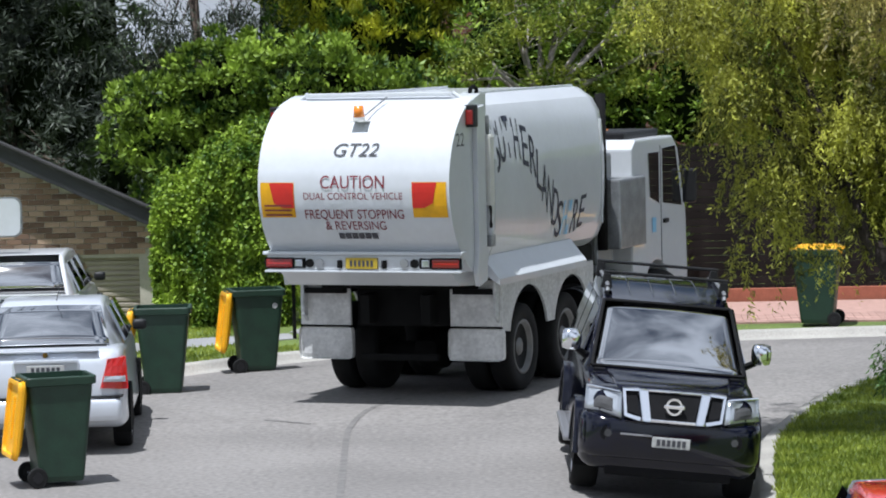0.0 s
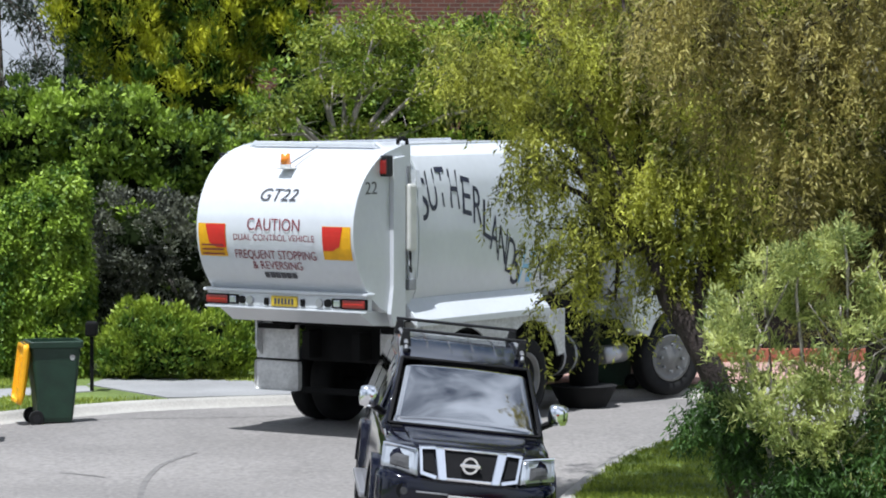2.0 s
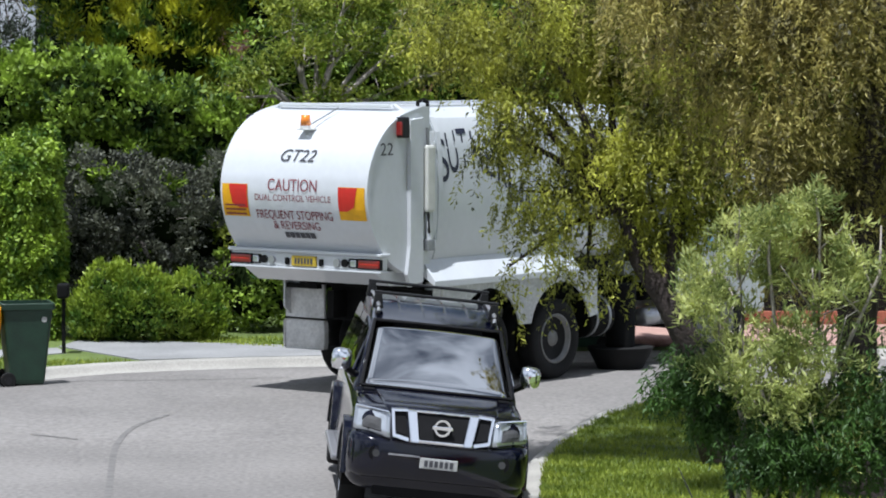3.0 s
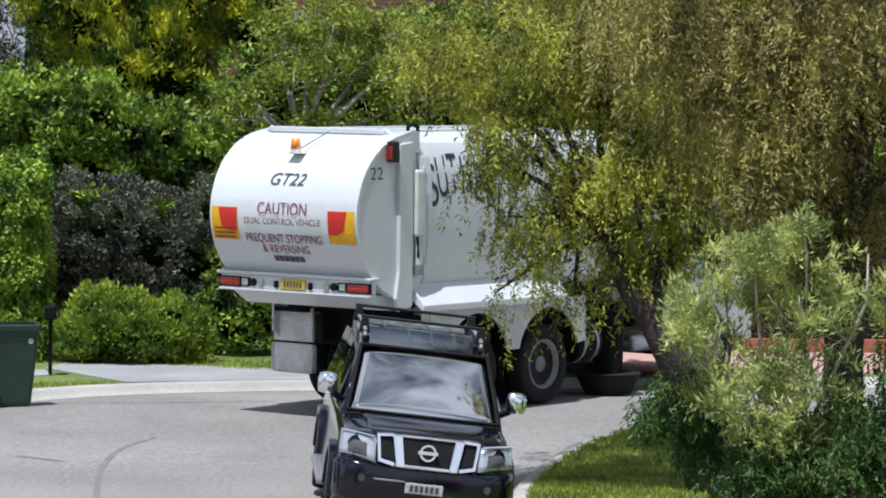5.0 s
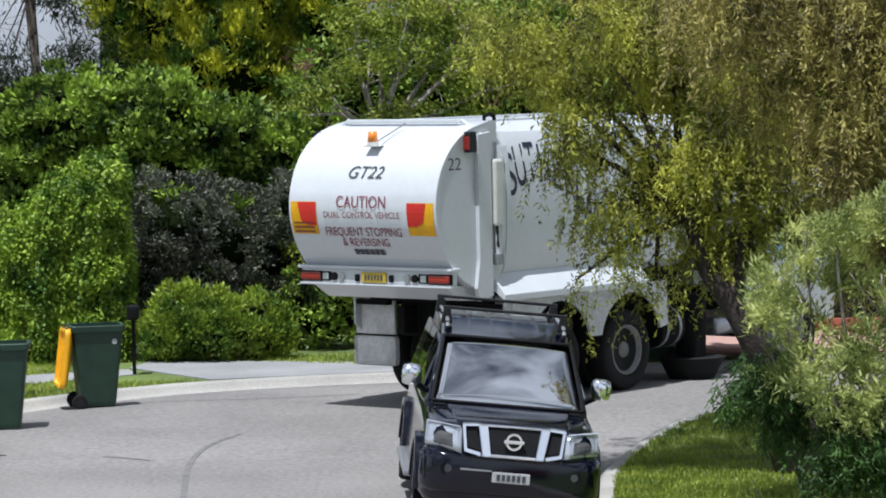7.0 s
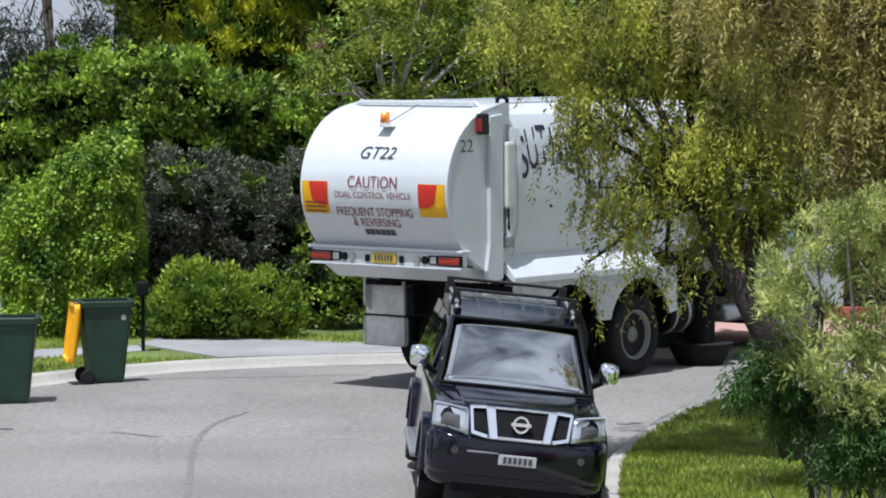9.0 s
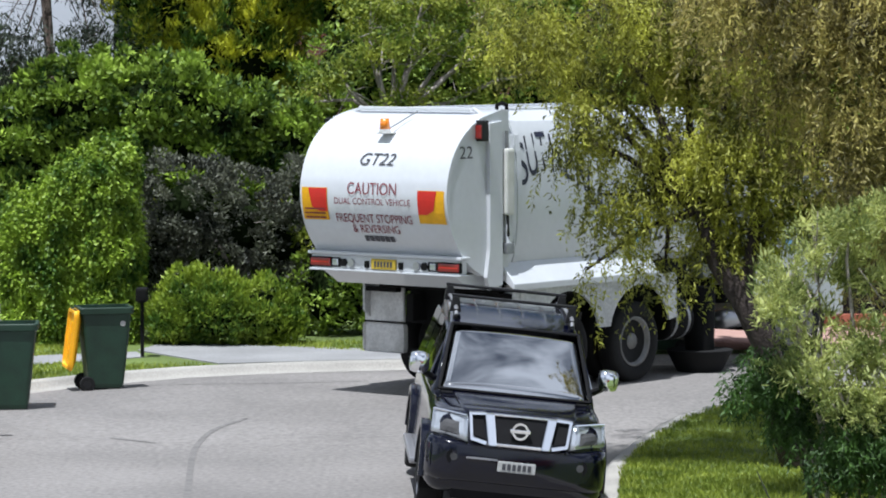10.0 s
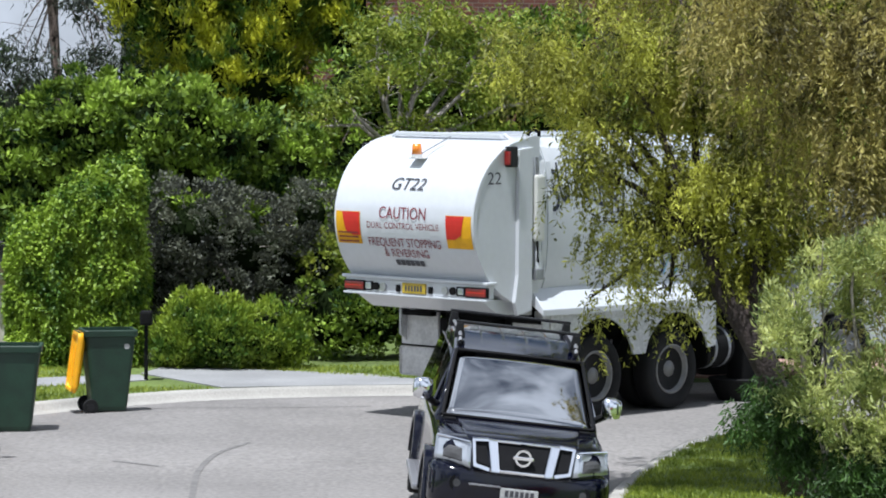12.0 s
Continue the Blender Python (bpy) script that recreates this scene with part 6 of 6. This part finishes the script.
boughs(random.Random(31), lt, (-0.85, 55.75, 3.1), lb_, M["bark_pale"], 0.05)
foliage("crown", 32, lb_, 1150, 13, 0.08, 0.10, 0.40, M["leaf_lime"], lt, 0.1, 0.4, 0.8)
# shaded woodland behind
gb = [(0.1, 58.6, 4.3, 1.2, 0.7, 0.9), (-1.5, 58.6, 4.0, 1.1, 0.7, 0.9), (1.7, 58.6, 4.6, 1.3, 0.7, 0.9), (0.2, 58.5, 3.0, 1.3, 0.8, 1.3), (1.9, 58.5, 3.2, 1.4, 0.8, 1.4), (-1.4, 58.3, 2.6, 1.2, 0.8, 1.2), (3.6, 58.5, 3.0, 1.4, 0.8, 1.6), (5.4, 58.5, 3.0, 1.5, 0.8, 1.6), (0.6, 58.4, 1.2, 2.0, 0.8, 1.2), (4.0, 58.4, 1.2, 2.4, 0.8, 1.2), (-1.7, 57.6, 1.2, 1.4, 0.8, 1.2), (7.5, 58.5, 2.6, 1.6, 0.8, 1.8)]
bush("tree", "mid-green leafy trees behind the street", gb, 33, 0.26, 1.2, 60, 0.12, 0.42, "leaf_broad", "tree", 0.7, 0.3, 0.66, stem=[(1.8, 58.8, 0), (1.8, 58.8, 1.4)])


def gum(x, y, z0, w, seed, clusters, label):
    """A tall eucalypt with a thin, gappy crown."""
    t = tree("tree", label)
    rng = random.Random(seed)
    blobs = [(x + rng.uniform(-w, w), y + rng.uniform(-1, 1), z0 + rng.uniform(0, 7), rng.uniform(0.5, 1.0), 0.7, rng.uniform(0.35, 0.7)) for k in range(22)]
    part("trunk", limb([(x, y, 0), (x + 0.1, y, 3), (x - 0.1, y, 6), (x + 0.1, y, 11)], [0.16, 0.13, 0.10, 0.05], 9), M["bark"], t, smooth=True)
    boughs(rng, t, (x, y, z0 + 3), blobs, M["bark"], 0.022)
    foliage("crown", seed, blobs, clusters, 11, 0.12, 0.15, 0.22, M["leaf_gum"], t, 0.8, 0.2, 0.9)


# dark mass added behind the garage; its deep shade comes from the leaf colour
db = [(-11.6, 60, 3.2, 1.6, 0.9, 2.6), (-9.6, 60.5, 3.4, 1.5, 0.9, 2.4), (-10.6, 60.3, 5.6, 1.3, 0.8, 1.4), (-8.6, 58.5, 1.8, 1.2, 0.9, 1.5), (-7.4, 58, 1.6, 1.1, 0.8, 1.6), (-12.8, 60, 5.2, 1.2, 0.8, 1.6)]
bush("tree", "dark trees close behind the garage, deep shade in their leaf colour", db, 46, 0.32, 1.0, 55, 0.16, 0.25, "leaf_gum", "tree", 0.8, -0.3, 0.6, stem=[(-10.4, 60.4, 0), (-10.4, 60.4, 2.4)])
bt = tree("tree", "small bare grey tree in front of the brick house")
part("trunk", limb([(-1.75, 63, 0), (-1.7, 63, 3.0), (-1.78, 63, 4.6), (-1.72, 63, 5.4)], [0.12, 0.09, 0.06, 0.045], 7), M["bark_pale"], bt, smooth=True)
brng = random.Random(61)
for k in range(11):
    a = Vector((-1.74, 63, 4.4 + 0.1 * k))
    d = Vector((brng.uniform(-1, 1), brng.uniform(-0.4, 0.4), brng.uniform(0.5, 1.2))).normalized()
    e = a + d * brng.uniform(0.5, 0.9)
    bm = limb([a, a.lerp(e, 0.5) + Vector((0.04, 0, 0.03)), e], [0.03, 0.022, 0.012], 6)
    for q in range(4):
        s0 = a.lerp(e, 0.4 + 0.2 * q)
        f0 = Vector((brng.uniform(-1, 1), brng.uniform(-0.3, 0.3), brng.uniform(0.2, 1.2))).normalized()
        limb([s0, s0 + f0 * 0.25, s0 + f0 * 0.45 + Vector((0.03, 0, 0))], [0.014, 0.01, 0.005], 5, bm)
    part("branch", bm, M["bark_pale"], bt)
gum(-7.7, 66, 3.2, 1.3, 41, 900, "tall grey-green gum tree with sky showing through its crown")
gum(-12.4, 66, 2.2, 1.8, 42, 2600, "tall gum tree behind the garage, shade in its leaf colour")
gum(-14.6, 64, 2.0, 1.6, 43, 2600, "tall gum tree behind the garage roof")
gum(-10.6, 61, 1.0, 1.4, 44, 2200, "slender dark gum tree behind the garage")

far = [(x, 82 + 2 * math.sin(x), (0.5 if -12.5 < x < -7 else 3.0) + 1.0 * math.sin(x * 1.7), 2.0, 1.2, (2.6 if -12.5 < x < -7 else 9) + 0.6 * math.sin(x * 2.3)) for x in np.arange(-24, 22, 2.2)]
wd = bush("far_woods", "dark distant woodland behind the houses", far, 45, 0.55, 0.9, 60, 0.28, 0.4, "leaf_far", "woods", 0.8, 0.2, 0.84)
wd["kind"] = "stuff"


def turf_blades(name, label, n, seed, inside):
    rng = np.random.default_rng(seed)
    pts = []
    while len(pts) < n:
        p = inside(rng)
        if p is not None:
            pts.append(p)
    base = np.array(pts)
    way = unit(rng.normal(size=(n, 3)) * 0.45 + np.array([0, 0, 1.0]))
    side = unit(np.cross(way, rng.normal(size=(n, 3))))
    ln = 0.045 + 0.05 * rng.random(n)
    ob = leaf_mesh(name, base, way, side, ln, 0.012 + 0.006 * rng.random(n), M["grass"], None, label)
    tagged(ob, "", "grass", kind="stuff")


in_line, out_line = offset(KERB_IN, -0.17), offset(KERB_OUT, 0.17)


def on_inner(rng):
    x, y = rng.uniform(1.5, 5.5), rng.uniform(30.5, 42.5)
    i = np.argmin((in_line[:, 0] - x) ** 2 + (in_line[:, 1] - y) ** 2)
    j = min(i + 1, 149)
    t = in_line[j] - in_line[i - 1]
    if (x - in_line[i, 0]) * t[1] - (y - in_line[i, 1]) * t[0] < 0:
        return None
    return (x, y, VERGE - 0.01 + road_z(*in_line[i]))


def on_outer(rng):
    x, y = rng.uniform(-8.5, 1.8), rng.uniform(43.5, 49.6)
    i = np.argmin((out_line[:, 0] - x) ** 2 + (out_line[:, 1] - y) ** 2)
    j = min(i + 1, 149)
    t = out_line[j] - out_line[i - 1]
    if (x - out_line[i, 0]) * t[1] - (y - out_line[i, 1]) * t[0] > 0:
        return None
    if -4.6 < x < -0.2 and y < 49.1 - 0.55 * max(0, x + 3.2) and y > 46.0:
        return None
    if x < -4.0 and 0 < (y - 44.3 - 0.69 * (x + 8.2)) < 1.3:
        return None
    return (x, y, VERGE - 0.012)


turf_blades("grass_inner", "mown green grass on the verge inside the bend", 42000, 51, on_inner)
turf_blades("grass_outer", "rough grass between footpath and kerb", 16000, 52, on_outer)

# ---------- pavers of the pink driveway ----------
pm = bpy.data.meshes.new("paver")
bm = box(-0.11, 0.11, -0.052, 0.052, -0.04, 0.012, 0.006)
bm.to_mesh(pm)
bm.free()
pm.materials.append(M["paver"])
cnt = 0
for r in range(12):
    for c in range(24):
        x, y = 0.75 + c * 0.232 + (0.116 if r % 2 else 0), 48.28 + r * 0.114
        shared("paver", pm, pose(x, y, VERGE + 0.012), drive_red)


# ---------- movement ----------
def motions():
    walk(truck, [(t, pose(x, y, 0, 0, 0, h)) for t, x, y, h in TRUCK_ROWS])
    ts = [r[0] for r in TRUCK_ROWS]
    steps = [k * 0.2 for k in range(17)] + [3.4, 10.8] + [11.0, 11.2, 11.4, 11.6, 11.8, 12.0]
    for hub, wx, wy, front in truck_wheels:
        rows, turned, last = [], 0.0, None
        for t in steps:
            x, y, h = (float(np.interp(t, ts, [r[k] for r in TRUCK_ROWS])) for k in (1, 2, 3))
            p = pose(x, y, 0, 0, 0, h) @ Vector((wx, wy, 0))
            if last is not None:
                turned += math.degrees((p - last).length / TYRE)
            last = p
            rows.append((t, pose(wx, wy, TYRE + CAMBER, -turned, 0, -22 if front else 0)))
        walk(hub, rows)


motions()
